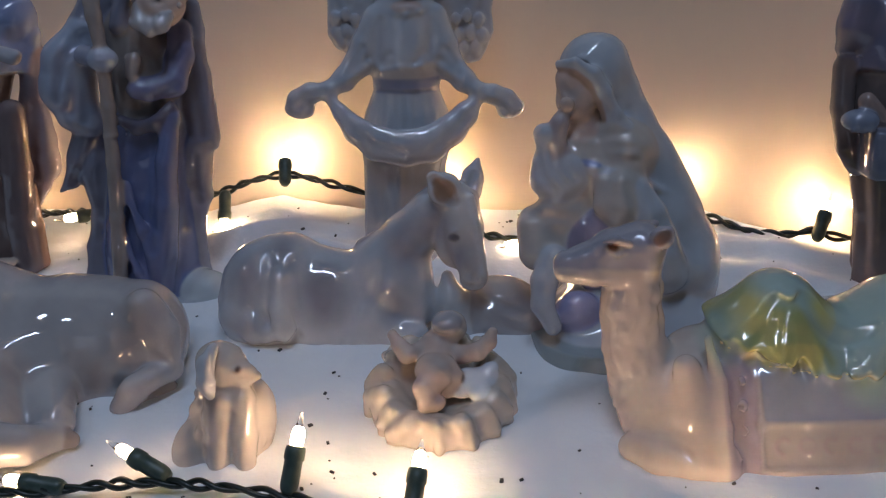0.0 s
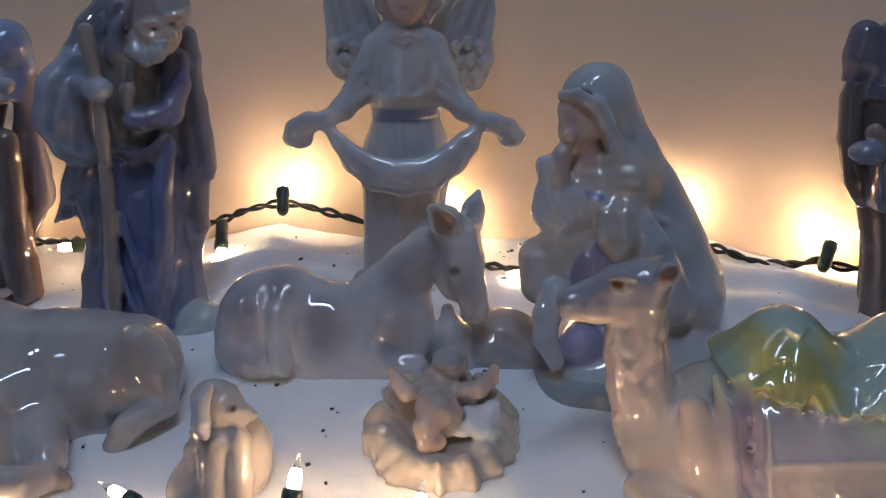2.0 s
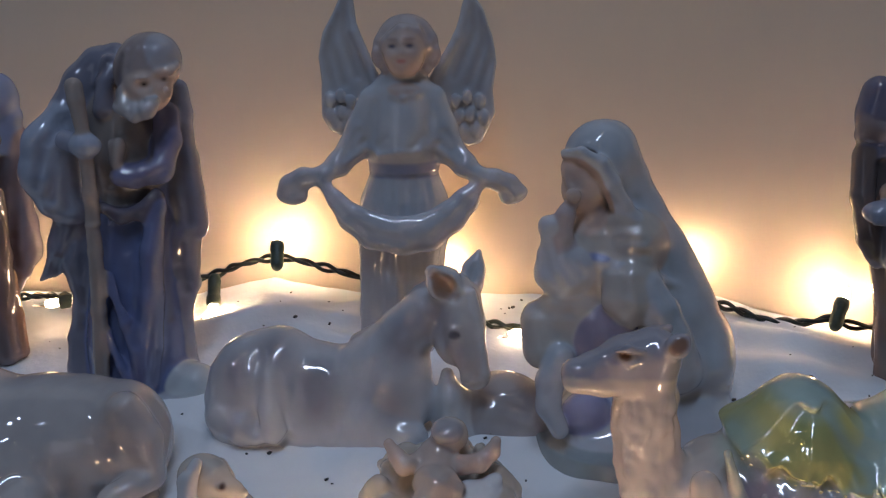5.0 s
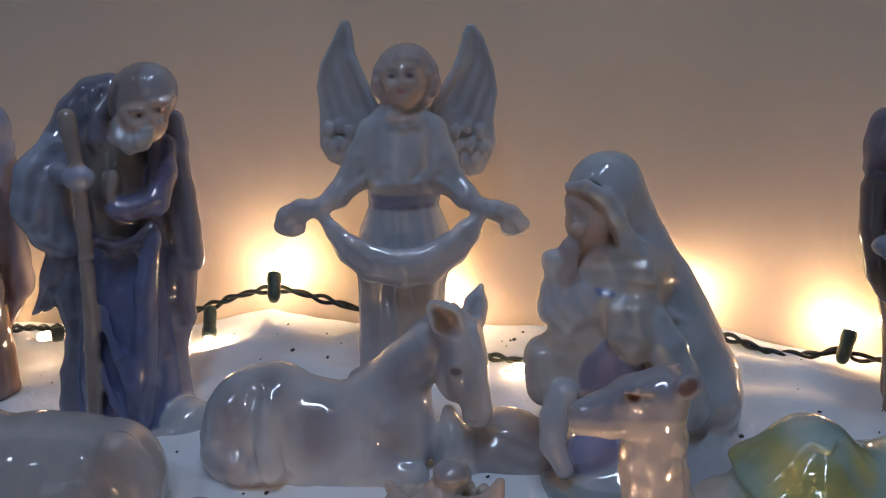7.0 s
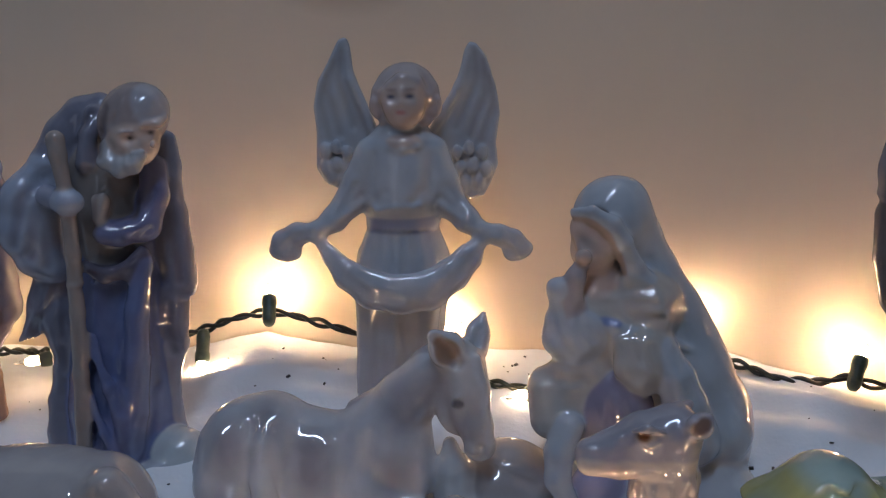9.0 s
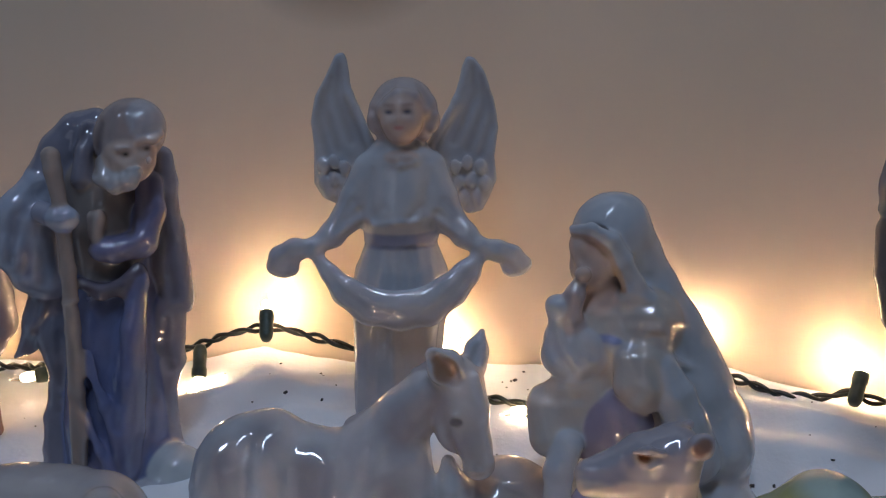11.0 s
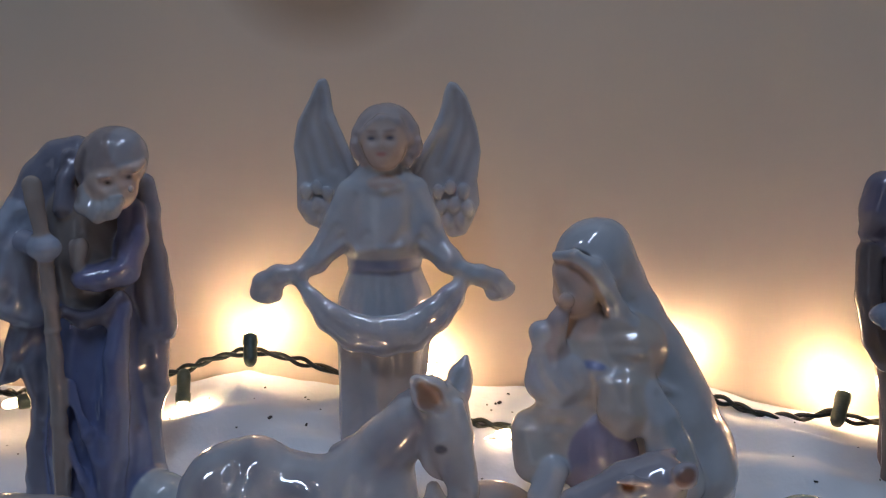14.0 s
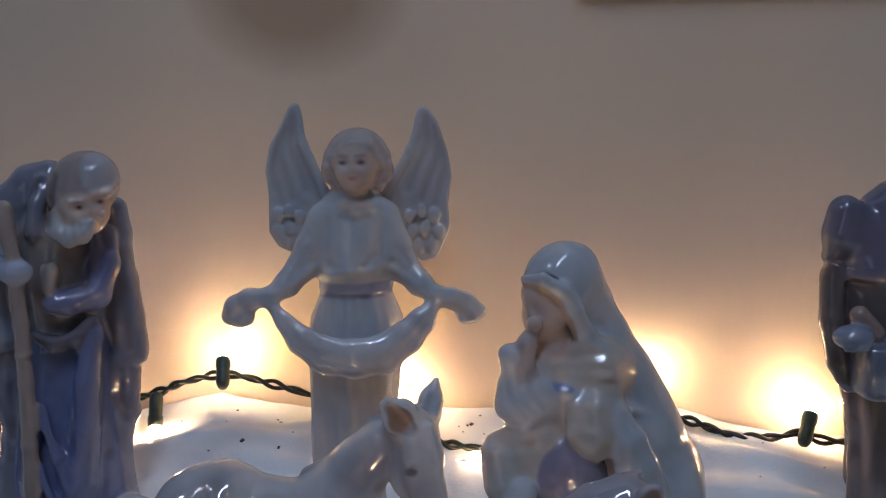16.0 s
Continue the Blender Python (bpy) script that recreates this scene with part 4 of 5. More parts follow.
    # hind leg, tail and folded forelegs
    s.limb([(-43.1, -2, 3.6, 17), (-11.5, -4, 3.6, 17), (25.4, -6, 3.5, 16)], c, 8)
    s.limb([(-50.4, -10, 7, 9), (-40.3, -18, 4.1, 8), (-34.5, -20, 2.5, 6)], c, 4)
    s.limb([(-27.9, -12, 25.2, 9), (-26.5, -18, 14.2, 8.5), (-24.4, -22, 5.4, 8)], (0.62, 0.63, 0.65), 5)
    s.limb([(-54.6, 2, 26.6, 2.6), (-56.6, -4, 13.9, 3), (-53, -12, 4.9, 2.8)], c, 3)
    s.limb([(17.6, -14, 7, 11), (26.1, -20, 1.8, 8), (39.9, -24, 1.1, 6.4)], c, 5)
    s.limb([(0.7, -16, -0.8, 5), (17.6, -20, -1.9, 5.5)], c, 5)
    for pts in (((-16.4, -14, 43), (-19.9, -23, 23.3), (-20.1, -22, -0)), ((10.5, -15, 38.3), (6.3, -22, 19.3), (4.6, -22, -0.7)), ((-31.6, -12, 38.4), (-31.3, -20, 22.4), (-33.3, -22, 7.1))):
        s.crease([(*pts[0], 0.8), (*pts[1], 2.0), (*pts[2], 1.4)])
    s.crease([(21.4, -18, 34.8, 0.6), (17.7, -24, 22.7, 1.2), (13.2, -25, 11.6, 1.0)])
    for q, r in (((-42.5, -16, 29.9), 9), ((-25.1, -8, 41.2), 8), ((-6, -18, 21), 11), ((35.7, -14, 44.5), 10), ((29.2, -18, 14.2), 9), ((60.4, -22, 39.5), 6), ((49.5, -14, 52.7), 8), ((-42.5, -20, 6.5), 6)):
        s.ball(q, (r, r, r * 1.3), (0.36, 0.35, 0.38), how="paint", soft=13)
    # ground under the animal
    s.robe([(-18, 4, 0, 63, 30), (-10, 4, 0, 61, 27), (-6, 4, 0, 57, 23)], c, 6, square=4.0)
    s.ball((79.2, -0, 4.2), (24, 20, 17), (0.44, 0.41, 0.41), 8)
    s.ball((92.9, -6, -2.8), (18, 14, 10), (0.46, 0.43, 0.43), 8)
    s.crease([(70.4, -16, 15.3, 0.7), (81.2, -19, 11.8, 1.0), (92.1, -18, 6.7, 0.7)])
    s.ball((-3.9, -13, 36.3), (1.2, 8, 1.8), DARK, how="paint", turn=(0, 25, 0))
    s.grain(0.12, 6)
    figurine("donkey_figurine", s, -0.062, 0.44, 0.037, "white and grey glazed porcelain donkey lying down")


def make_camel():
    s = Sculpt((-80, -44, -10), (136, 66, 108), 0.75)
    tan, grey = (0.62, 0.53, 0.47), (0.38, 0.36, 0.40)
    s.limb([(2, 18, 20, 24), (40, 20, 22, 26), (80, 20, 22, 27), (104, 20, 20, 22)], tan, 6)
    s.limb([(-4.9, 8, 11.9, 22), (-8.5, 0, 0.5, 20)], tan, 8)
    # neck
    s.limb([(-19.3, 6, 9.4, 17), (-24.6, 12, 20.9, 15), (-28.7, 16, 37.3, 13.5), (-30.6, 17, 54.7, 13), (-30.4, 17, 69.6, 12.5)], tan, 6)
    # head
    s.limb([(-28.1, 16, 79.6, 12), (-38.7, 14, 79.2, 10), (-50.1, 13, 75.9, 7.6), (-57.5, 12, 75.5, 6.2)], grey, 4)
    s.limb([(-34.2, 12, 72, 8), (-47, 10, 71.6, 5.6), (-58.5, 9, 72.3, 4.6)], tan, 2.5)
    s.limb([(-61.8, 3, 76, 0.6), (-52.4, 3, 74.8, 0.7)], (0.3, 0.22, 0.2), 1.2, how="cut")
    s.ball((-60.7, 5, 79), (1.2, 2, 0.8), (0.16, 0.12, 0.12), 1.2, how="cut")
    s.limb([(-22.9, 8, 84.1, 4.2), (-20.5, 5, 87.9, 5), (-18, 5, 90.6, 2.2)], grey, 2)
    s.limb([(-23.4, -1, 88.1, 1.6), (-20.9, -1, 90.8, 2.2)], (0.22, 0.13, 0.10), 2, how="cut")
    s.limb([(-23, 1, 87.4, 2.6), (-20.5, 1, 90.1, 3.0)], (0.24, 0.15, 0.12), how="paint")
    s.limb([(-25.4, 20, 87.4, 3), (-20.1, 24, 87.5, 2.4)], grey, 2)
    s.limb([(-43.9, 5, 86.6, 1.6), (-39.2, 4, 87.8, 2.2), (-33.3, 5, 85.9, 1.6)], grey, 2.5)
    s.ball((-39.2, 6.5, 83.2), (4.2, 3, 2.8), tan, 1.5)
    s.ball((-40.2, 3, 84.4), (2.6, 2.6, 1.8), (0.16, 0.06, 0.02), how="paint")
    s.limb([(-43.5, 4, 81.8, 0.8), (-38.1, 3, 81, 1.1), (-34.2, 4, 82, 0.8)], tan, 2)
    # fleece in short tufts on the neck
    rng = random.Random(2)
    neck = np.array([(-19.3, 6, 9.4, 17), (-24.6, 12, 20.9, 15), (-28.7, 16, 37.3, 13.5), (-30.6, 17, 54.7, 13), (-30.2, 17, 64.7, 12.5)])
    for i in range(150):
        h, a = rng.uniform(0, 4), rng.uniform(-1.45, 1.45)
        x, y, z, r = (float(np.interp(h, range(5), neck[:, q])) for q in range(4))
        x, y = x + r * math.sin(a), y - r * math.cos(a)
        s.limb([(x, y + 0.3, z + 1.5, 0.3), (x + rng.uniform(-0.8, 0.8), y + 0.3, z - 1.5, 0.5)], None, 3.0)
    # folded foreleg
    s.limb([(-31.6, -8, 2.9, 7), (-21.7, -14, 2.2, 9), (-9, -18, 1.7, 8.5), (1.9, -20, 0, 7.5)], tan, 3)
    # groove above the foreleg in darker tan, painted as shade
    s.crease([(-33.4, -12, 10.9, 0.6), (-23.2, -20, 12.5, 1.1), (-11.6, -24, 7, 0.8)], (0.42, 0.33, 0.28))
    s.limb([(-10.9, -4, 35.9, 6), (-8.4, -12, 17.3, 7), (-1.8, -18, 1.5, 7)], tan, 6)
    # flap of hide that hangs in front of the blanket
    s.limb([(-1.3, 0, 46.2, 3), (1.3, -8, 30, 3.2), (2.5, -16, 14.2, 3.4), (4.1, -22, -1.4, 3.6)], tan, 4)
    # blanket hanging on the flank
    blue, rose, sand = (0.32, 0.35, 0.44), (0.41, 0.34, 0.38), (0.48, 0.42, 0.39)
    s.robe([(-6, 66, 20, 63, 48), (4, 66, 20, 63, 43), (16, 66, 20, 63, 37), (30, 66, 20, 62, 31), (44, 66, 20, 60, 25)], blue, 3, square=7.0)
    side = lambda z: 20 - float(np.interp(z, (-6, 4, 16, 30, 44), (48, 43, 37, 31, 25)))
    s.robe([(-8, 78, 0, 62, 80), (15, 78, 0, 62, 80)], sand, how="paint")
    s.robe([(-8, 10, 0, 6.5, 80), (44, 10, 0, 6.5, 80)], rose, how="paint")
    for i, z in enumerate((6, 14, 23, 32)):
        ring = [(10 + 3.6 * math.cos(a) * (1 - a / 11), side(z + 3.4 * math.sin(a)) + 0.9, z + 3.6 * math.sin(a) * (1 - a / 11), 0.8) for a in np.linspace(0.5 + i, 7 + i, 12)]
        s.limb(ring, (0.50, 0.42, 0.44), 1.2)
    for x in (4, 17):
        s.limb([(x, side(40) + 1, 40, 1.0), (x, side(16) + 0.5, 16, 1.2), (x, side(0) + 1, 0, 1.0)], (0.48, 0.43, 0.43), 2.5)
    for z in (0, 16):
        s.limb([(17, side(z) + 0.6, z, 1.2), (66, side(z) + 0.4, z, 1.3), (126, side(z) + 0.6, z, 1.2)], (0.50, 0.44, 0.42), 2.5)
    for i in range(11):
        x = 25 + 9.5 * i
        ring = [(x + 3.0 * math.cos(a), side(8 + 2.6 * math.sin(a)) + 0.9, 8 + 2.6 * math.sin(a), 0.6) for a in np.linspace(0.4, 5.0 + (i % 2), 9)]
        s.limb(ring, (0.46, 0.36, 0.36), 1.2)
    s.robe([(-9, 42, 14, 74, 34), (-4, 42, 14, 72, 32)], tan, 4, square=5.0)
    # saddle cloth over two humps, its folds fanning from the near one
    yellow, green, pale = (0.52, 0.51, 0.20), (0.38, 0.49, 0.38), (0.44, 0.56, 0.50)
    hem = ((-6, 4, 14, 30, 52, 90, 130), (49, 46, 41, 37, 34, 34, 36))
    s.ball((58, 20, 34), (42, 33, 17), green, 6, hem=hem)
    s.ball((84, 20, 36), (27, 32, 27), pale, 9, hem=hem)
    s.ball((16, 20, 36), (20, 33, 15), yellow, 6, hem=hem)
    s.ball((31, 20, 36), (23, 33, 31), yellow, 10, hem=hem)
    # fan grooves painted darker than the cloth, shade put into the colour
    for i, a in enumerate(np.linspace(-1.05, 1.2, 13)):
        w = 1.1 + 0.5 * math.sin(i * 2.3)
        fold_shade = (0.36, 0.38, 0.16) if i < 9 else (0.31, 0.42, 0.37)
        s.crease([(31 + 6 * math.sin(a), 4, 63 - 4 * math.cos(a), 0.6), (31 + 16 * math.sin(a), -2, 63 - 13 * math.cos(a), w), (31 + 34 * math.sin(a), -5, 62 - 25 * math.cos(a) - 2 * abs(a), w + 0.4)], fold_shade, 1.25)
    # hanging folds on the far hump, their grooves shaded by colour too
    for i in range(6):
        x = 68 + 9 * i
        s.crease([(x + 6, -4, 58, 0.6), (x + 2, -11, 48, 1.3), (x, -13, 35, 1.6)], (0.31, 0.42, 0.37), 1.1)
    s.ball((31, 14, 66), (15, 26, 7), pale, how="paint", soft=8)
    s.ball((60, -8, 46), (11, 26, 24), pale, how="paint", soft=12)
    s.ball((4, 0, 50), (7, 24, 12), green, how="paint", soft=10)
    edge = [(x, 20 - 34 * math.sqrt(max(0.1, 1 - ((x - 40) / 62) ** 2)) + (2 if x < 8 else 0.8), float(np.interp(x, *hem)) + 1.2 * math.cos(x * 0.75), 1.0) for x in range(-1, 128, 3)]
    s.limb(edge, (0.55, 0.50, 0.29), 2.5)
    s.grain(0.1, 6)
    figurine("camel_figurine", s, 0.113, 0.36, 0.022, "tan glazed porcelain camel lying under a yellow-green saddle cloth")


def make_ox():
    s = Sculpt((-132, -92, -20), (72, 48, 92), 0.95)
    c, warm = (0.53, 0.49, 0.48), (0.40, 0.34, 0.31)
    s.limb([(-70, 6, 28, 32), (-20.2, 6, 5.6, 33), (-0.7, 6, 8.1, 32), (18.3, 6, 7.6, 31), (28.6, 4, 9.7, 27)], c, 10)
    s.ball((37.4, 0, 12.7), (15, 22, 25), c, 8)
    s.limb([(41.7, -14, 32.5, 8), (50.2, -16, 19.2, 8), (51.3, -18, 6, 6.5)], c, 7)
    # folded hind leg
    s.limb([(51.4, -18, 1.7, 6), (44.7, -26, 2, 6.2), (36.1, -30, -2, 7.5), (31, -30, -8.1, 7.5)], c, 3.5)
    s.limb([(48.5, -14, -10.2, 5), (37.5, -22, -10.3, 5)], c, 4)
    s.limb([(48.9, 4, 19.4, 3), (51.3, -4, 8.3, 3.2), (53.2, -12, -1.1, 3.4)], c, 4)
    # groove before the haunch coloured darker, shade painted into it
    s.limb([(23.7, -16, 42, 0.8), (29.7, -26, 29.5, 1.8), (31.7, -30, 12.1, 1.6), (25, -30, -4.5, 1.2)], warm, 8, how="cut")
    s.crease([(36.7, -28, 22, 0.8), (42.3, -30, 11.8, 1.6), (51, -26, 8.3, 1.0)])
    # soft darker patches on the haunch and low on the flank
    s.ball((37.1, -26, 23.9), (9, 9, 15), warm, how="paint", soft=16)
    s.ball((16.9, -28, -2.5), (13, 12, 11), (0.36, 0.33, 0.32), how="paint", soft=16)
    # belly fold, shoulder and foreleg
    s.crease([(7.8, -27, 11.3, 0.8), (6.5, -30, -1.2, 1.8), (7.8, -30, -14, 1.2)])
    s.limb([(-17, -16, 6.8, 19), (-4.4, -26, -2.9, 15), (7.7, -50.5, -6, 10)], c, 8)
    s.limb([(-34.3, -20, 3.4, 24), (-18.5, -60.6, -4, 16)], c, 8)
    s.limb([(-12.9, -78.8, -2, 11), (2.2, -71.4, -6, 9), (10.1, -60.7, -9, 7)], c, 4)
    s.limb([(11.4, -58.7, -9, 6), (17.6, -59.3, -11, 4.6)], (0.36, 0.30, 0.27), 2.5)
    s.crease([(-14.5, -44, -13.1, 0.7), (1, -44, -10.1, 1.2)])
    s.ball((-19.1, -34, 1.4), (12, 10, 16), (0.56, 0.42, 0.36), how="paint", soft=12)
    # head turned away beyond the shoulder
    s.limb([(-80, 0, 44, 22), (-104, -6, 58, 18), (-112, -22, 52, 12)], c, 6)
    s.limb([(-98, 6, 74, 4), (-88, 4, 82, 3), (-84, 0, 88, 1.5)], CREAM, 2)
    s.robe([(-15, -34, 4, 80, 30), (-8, -34, 4, 78, 28)], c, 6, square=4.0)
    s.grain(0.08, 8)
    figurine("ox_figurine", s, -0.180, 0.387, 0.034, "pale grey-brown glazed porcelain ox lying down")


def make_lamb():
    s = Sculpt((-30, -32, -8), (34, 28, 60), 0.6)
    c, pale = (0.60, 0.54, 0.48), (0.62, 0.61, 0.62)
    s.robe([(-6, 2, 0, 19, 17), (4, 1.5, 0, 19.5, 17.5), (16, 3, 0, 17.5, 15), (27, 4, 0, 14, 12), (36, 4, 0, 10, 9)], c, 5)
    s.ball((2.2, -2, 41.6), (10.5, 10, 9.5), c, 4)
    s.limb([(7.6, -6, 40.7, 7.5), (14, -8, 38.4, 5), (19, -9, 37.8, 2.6)], c, 4)
    s.limb([(11.4, -13, 37.9, 0.5), (19.4, -12, 36.7, 0.5)], (0.4, 0.3, 0.26), 1.5, how="cut")
    s.ball((20.3, -11, 40.2), (1.4, 1.4, 1.1), (0.42, 0.30, 0.26), how="paint")
    s.limb([(2.4, -10, 51.3, 3.0), (0.1, -16, 46.9, 4.4), (0.5, -19, 39.6, 4.8), (1.3, -19, 34.5, 2.8)], pale, 0.6, 1.2)
    s.crease([(3.3, -19, 49.4, 0.5), (2.8, -22, 38.5, 0.8)])
    s.limb([(8, 5, 42.9, 3), (10.6, 6, 36.3, 3)], c, 2)
    s.ball((11.2, -12, 41.9), (2.6, 2, 2.0), (0.5, 0.42, 0.36), 1.5)
    s.ball((11.8, -14, 42.6), (1.2, 2, 1.2), (0.12, 0.07, 0.05), how="paint")
    # forelegs, haunch and rump
    s.limb([(12.2, -10, 27.2, 6), (11.8, -14, 13.7, 6.4), (11.4, -17, -1.8, 5.5)], c, 5)
    s.limb([(2.5, -11, 25.3, 6), (1, -14, 11.3, 6.4), (1.1, -17, -1.5, 5.5)], c, 5)
    s.crease([(8.1, -17, 23.2, 0.7), (6.9, -21, 2, 1.2)])
    s.ball((-12.3, -6, 1.8), (9, 12, 12), c, 5)
    s.ball((15.8, 2, 15.6), (8, 12, 15), c, 5)
    s.crease([(-3.5, -16, 15.1, 0.6), (-5, -18, 0.5, 1.0)])
    rng = random.Random(8)
    for i in range(40):
        a, z = rng.uniform(-1.3, 1.3), rng.uniform(2, 32)
        r = float(np.interp(z, (-6, 16, 36), (19, 16.5, 10)))
        s.ball((3 + r * math.sin(a), -r * 0.9 * math.cos(a), z), (1.6, 1.0, 2.0), None, 3)
    s.grain(0.08, 3)
    figurine("lamb_figurine", s, -0.09, 0.342, 0.017, "beige glazed porcelain lamb sitting with drooping ears")


def make_manger():
    s = Sculpt((-48, -46, -26), (48, 52, 52), 0.6)
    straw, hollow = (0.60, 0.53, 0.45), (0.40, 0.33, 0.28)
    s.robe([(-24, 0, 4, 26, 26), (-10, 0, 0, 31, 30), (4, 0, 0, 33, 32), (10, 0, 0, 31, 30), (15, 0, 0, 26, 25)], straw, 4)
    # inside coloured darker than the straw, shade painted into the recess
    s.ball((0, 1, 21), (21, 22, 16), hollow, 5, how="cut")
    # broad sheaves of straw folded over the rim
    rng = random.Random(4)
    for i in range(15):
        a = i / 15 * math.tau + rng.uniform(-0.08, 0.08)
        b = a + rng.uniform(-0.2, 0.2)
        w = rng.uniform(3.6, 5.2)
        ca, sa, cb, sb = math.cos(a), math.sin(a), math.cos(b), math.sin(b)
        s.limb([(20 * ca, 20 * sa, 8, w * 0.7), (26 * ca, 26 * sa, 12.5, w), (32 * cb, 31 * sb, 6, w * 0.95), (31 * cb, 30 * sb, -8, w * 0.9), (27 * cb, 27 * sb, -20, w * 0.6)], straw, 2.2)
        for k in (-0.08, 0.07):
            s.crease([(24 * math.cos(a + k), 24 * math.sin(a + k), 17, 0.4), (33 * math.cos(b + k), 33 * math.sin(b + k), 13, 0.8), (38 * math.cos(b + k), 37 * math.sin(b + k), -4, 0.8)])
    # infant: torso, head, raised arms, one bent leg
    s.limb([(-1, 14.7, 17, 9), (-1.8, 5.1, 15, 9)], SKIN, 3)
    s.ball((4.2, 20.5, 24), (8.5, 8, 8), (0.60, 0.54, 0.50), 2)
    s.ball((3.1, 17.9, 29), (7, 6, 4), (0.42, 0.40, 0.42), 3)
    s.limb([(-8.3, 11.8, 18, 5), (-14.3, 7.3, 21, 4.4), (-17.2, 10.8, 23, 3.8), (-20.5, 14.8, 26, 3.0)], SKIN, 2)
    s.limb([(8.8, 9.3, 18, 5), (16.1, 7.4, 22, 4.4), (21.4, 11.3, 24, 3.8), (22.9, 13.8, 27, 3.0)], SKIN, 2)
    s.ball((-1.7, 0.1, 19), (10, 8.5, 8), SKIN, 2)
    s.limb([(-2.1, -3.9, 20, 8.4), (-6.5, -10.1, 19, 5.6), (-6.5, -14.9, 16, 4.2)], SKIN, 2)
    s.limb([(-6.6, -15.3, 15, 3.8), (-0.9, -13.4, 14, 4.0)], SKIN, 1.6)
    s.limb([(5, -2.5, 17, 5.5), (2.4, -6, 13, 4.5)], SKIN, 2)
    # tuft of cotton caught in the straw
    for q, r in (((12.2, -1.5, 14), 7), ((18.5, -0.4, 14), 6.5), ((15.7, -7.2, 14), 6), ((8.5, -5.3, 12), 5), ((22.1, 3.5, 16), 4)):
        s.ball(q, (r, r, r * 0.6), (0.76, 0.77, 0.8), 2.5)
    # two dark strokes painted as the shade in gaps beside the infant
    s.limb([(13.2, 15.2, 28, 0.9), (12.2, 13.7, 26, 1.2)], DARK, how="paint")
    s.limb([(10.3, -3.1, 19, 0.8), (9.7, -6, 18, 0.9)], DARK, how="paint")
    s.limb([(-9.5, 6.4, 19, 1.4), (-12.4, 6, 18, 1.0)], (0.55, 0.30, 0.24), how="paint")
    s.grain(0.12, 3)
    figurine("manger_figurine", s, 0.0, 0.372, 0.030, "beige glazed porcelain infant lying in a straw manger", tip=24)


def make_king_standing():
    s = Sculpt((-36, -38, -16), (64, 34, 178), 0.9)
    dark, purple, slate = (0.17, 0.135, 0.13), (0.15, 0.145, 0.21), (0.20, 0.22, 0.29)
    s.robe([(-14, 12, 0, 19, 18), (30, 12, 0, 21, 18), (48, 12, 0, 25, 20), (76, 13, 0, 31, 22), (101, 13, 0, 32, 22), (112, 13, 0, 31, 21)], dark, 3, [(9, 1.0, 0.0, 0.4)])
    # pointed hood and shoulder cape
    s.robe([(106, 13, 0, 34, 23), (114, 13, 0, 33, 22), (128, 12, 0, 29, 18), (139, 12, 0, 21, 16), (146, 12, 0, 12, 12)], purple, 2.5, [(7, 0.8, 0, 0.5)])
    s.limb([(-18.8, -6, 135.2, 8), (-21.3, -7, 125.1, 8), (-24.8, -6, 116.3, 4)], purple, 9)
    s.limb([(-28.1, -10, 114.8, 1.4), (-23.3, -24, 114.7, 1.6), (-14, -26, 115.3, 1.6)], purple, 2.5)
    s.ball((24, -4, 152), (13, 13, 15), (0.36, 0.26, 0.22), 2)
    s.robe([(158, 24, -2, 15, 15), (164, 24, -2, 14, 14), (171, 24, -2, 10, 10)], (0.3, 0.3, 0.4), 3)
    # hanging sleeve and the casket
    s.limb([(-22.8, -6, 106.7, 6), (-23.6, -10, 88.7, 6), (-20.6, -14, 70.5, 6), (-16.6, -16, 59.9, 5)], dark, 4)
    # sleeve grooves nearly black, shade painted into the folds
    s.crease([(-28.6, -18, 101, 0.7), (-27.4, -21, 83.1, 1.4), (-23.3, -23, 64.6, 1.0)], (0.10, 0.08, 0.08))
    s.crease([(-22.3, -18, 106, 0.7), (-23.3, -22, 91.1, 1.4), (-24, -23, 78.1, 1.0)], (0.10, 0.08, 0.08))
    s.robe([(56, -4, -24, 13, 9), (62, -4, -24, 14, 10), (78, -4, -24, 14, 10), (82, -4, -24, 13, 9)], slate, 1.5, square=4.0)
    s.limb([(-29.3, -34, 82.3, 1.4), (-15.6, -34, 82.4, 1.4)], slate, 1.5)
    s.ball((-21.4, -28, 86), (9.5, 8, 6), (0.25, 0.29, 0.38), 3)
    s.limb([(-16.6, -22, 93.5, 5), (-9.3, -22, 85.4, 5)], (0.34, 0.25, 0.22), 2)
    # lower robe in long pleats
    # pleat grooves get a darker brown as painted shade
    for a, b in (((-19.5, -20, 58.2), (-12.9, -18, -2.8)), ((-14.1, -22, 55.9), (-8.7, -20, -2.1)), ((-8.8, -22, 55.7), (-3.2, -20, -2.3)), ((-2.2, -22, 55.6), (2.4, -20, -2.4))):
        s.crease([(*a, 1.2), (*b, 1.8)], (0.11, 0.085, 0.08))
    s.grain(0.12, 5)
    figurine("standing_king_figurine", s, 0.2, 0.49, 0.05, "dark brown and purple glazed porcelain king holding a casket")


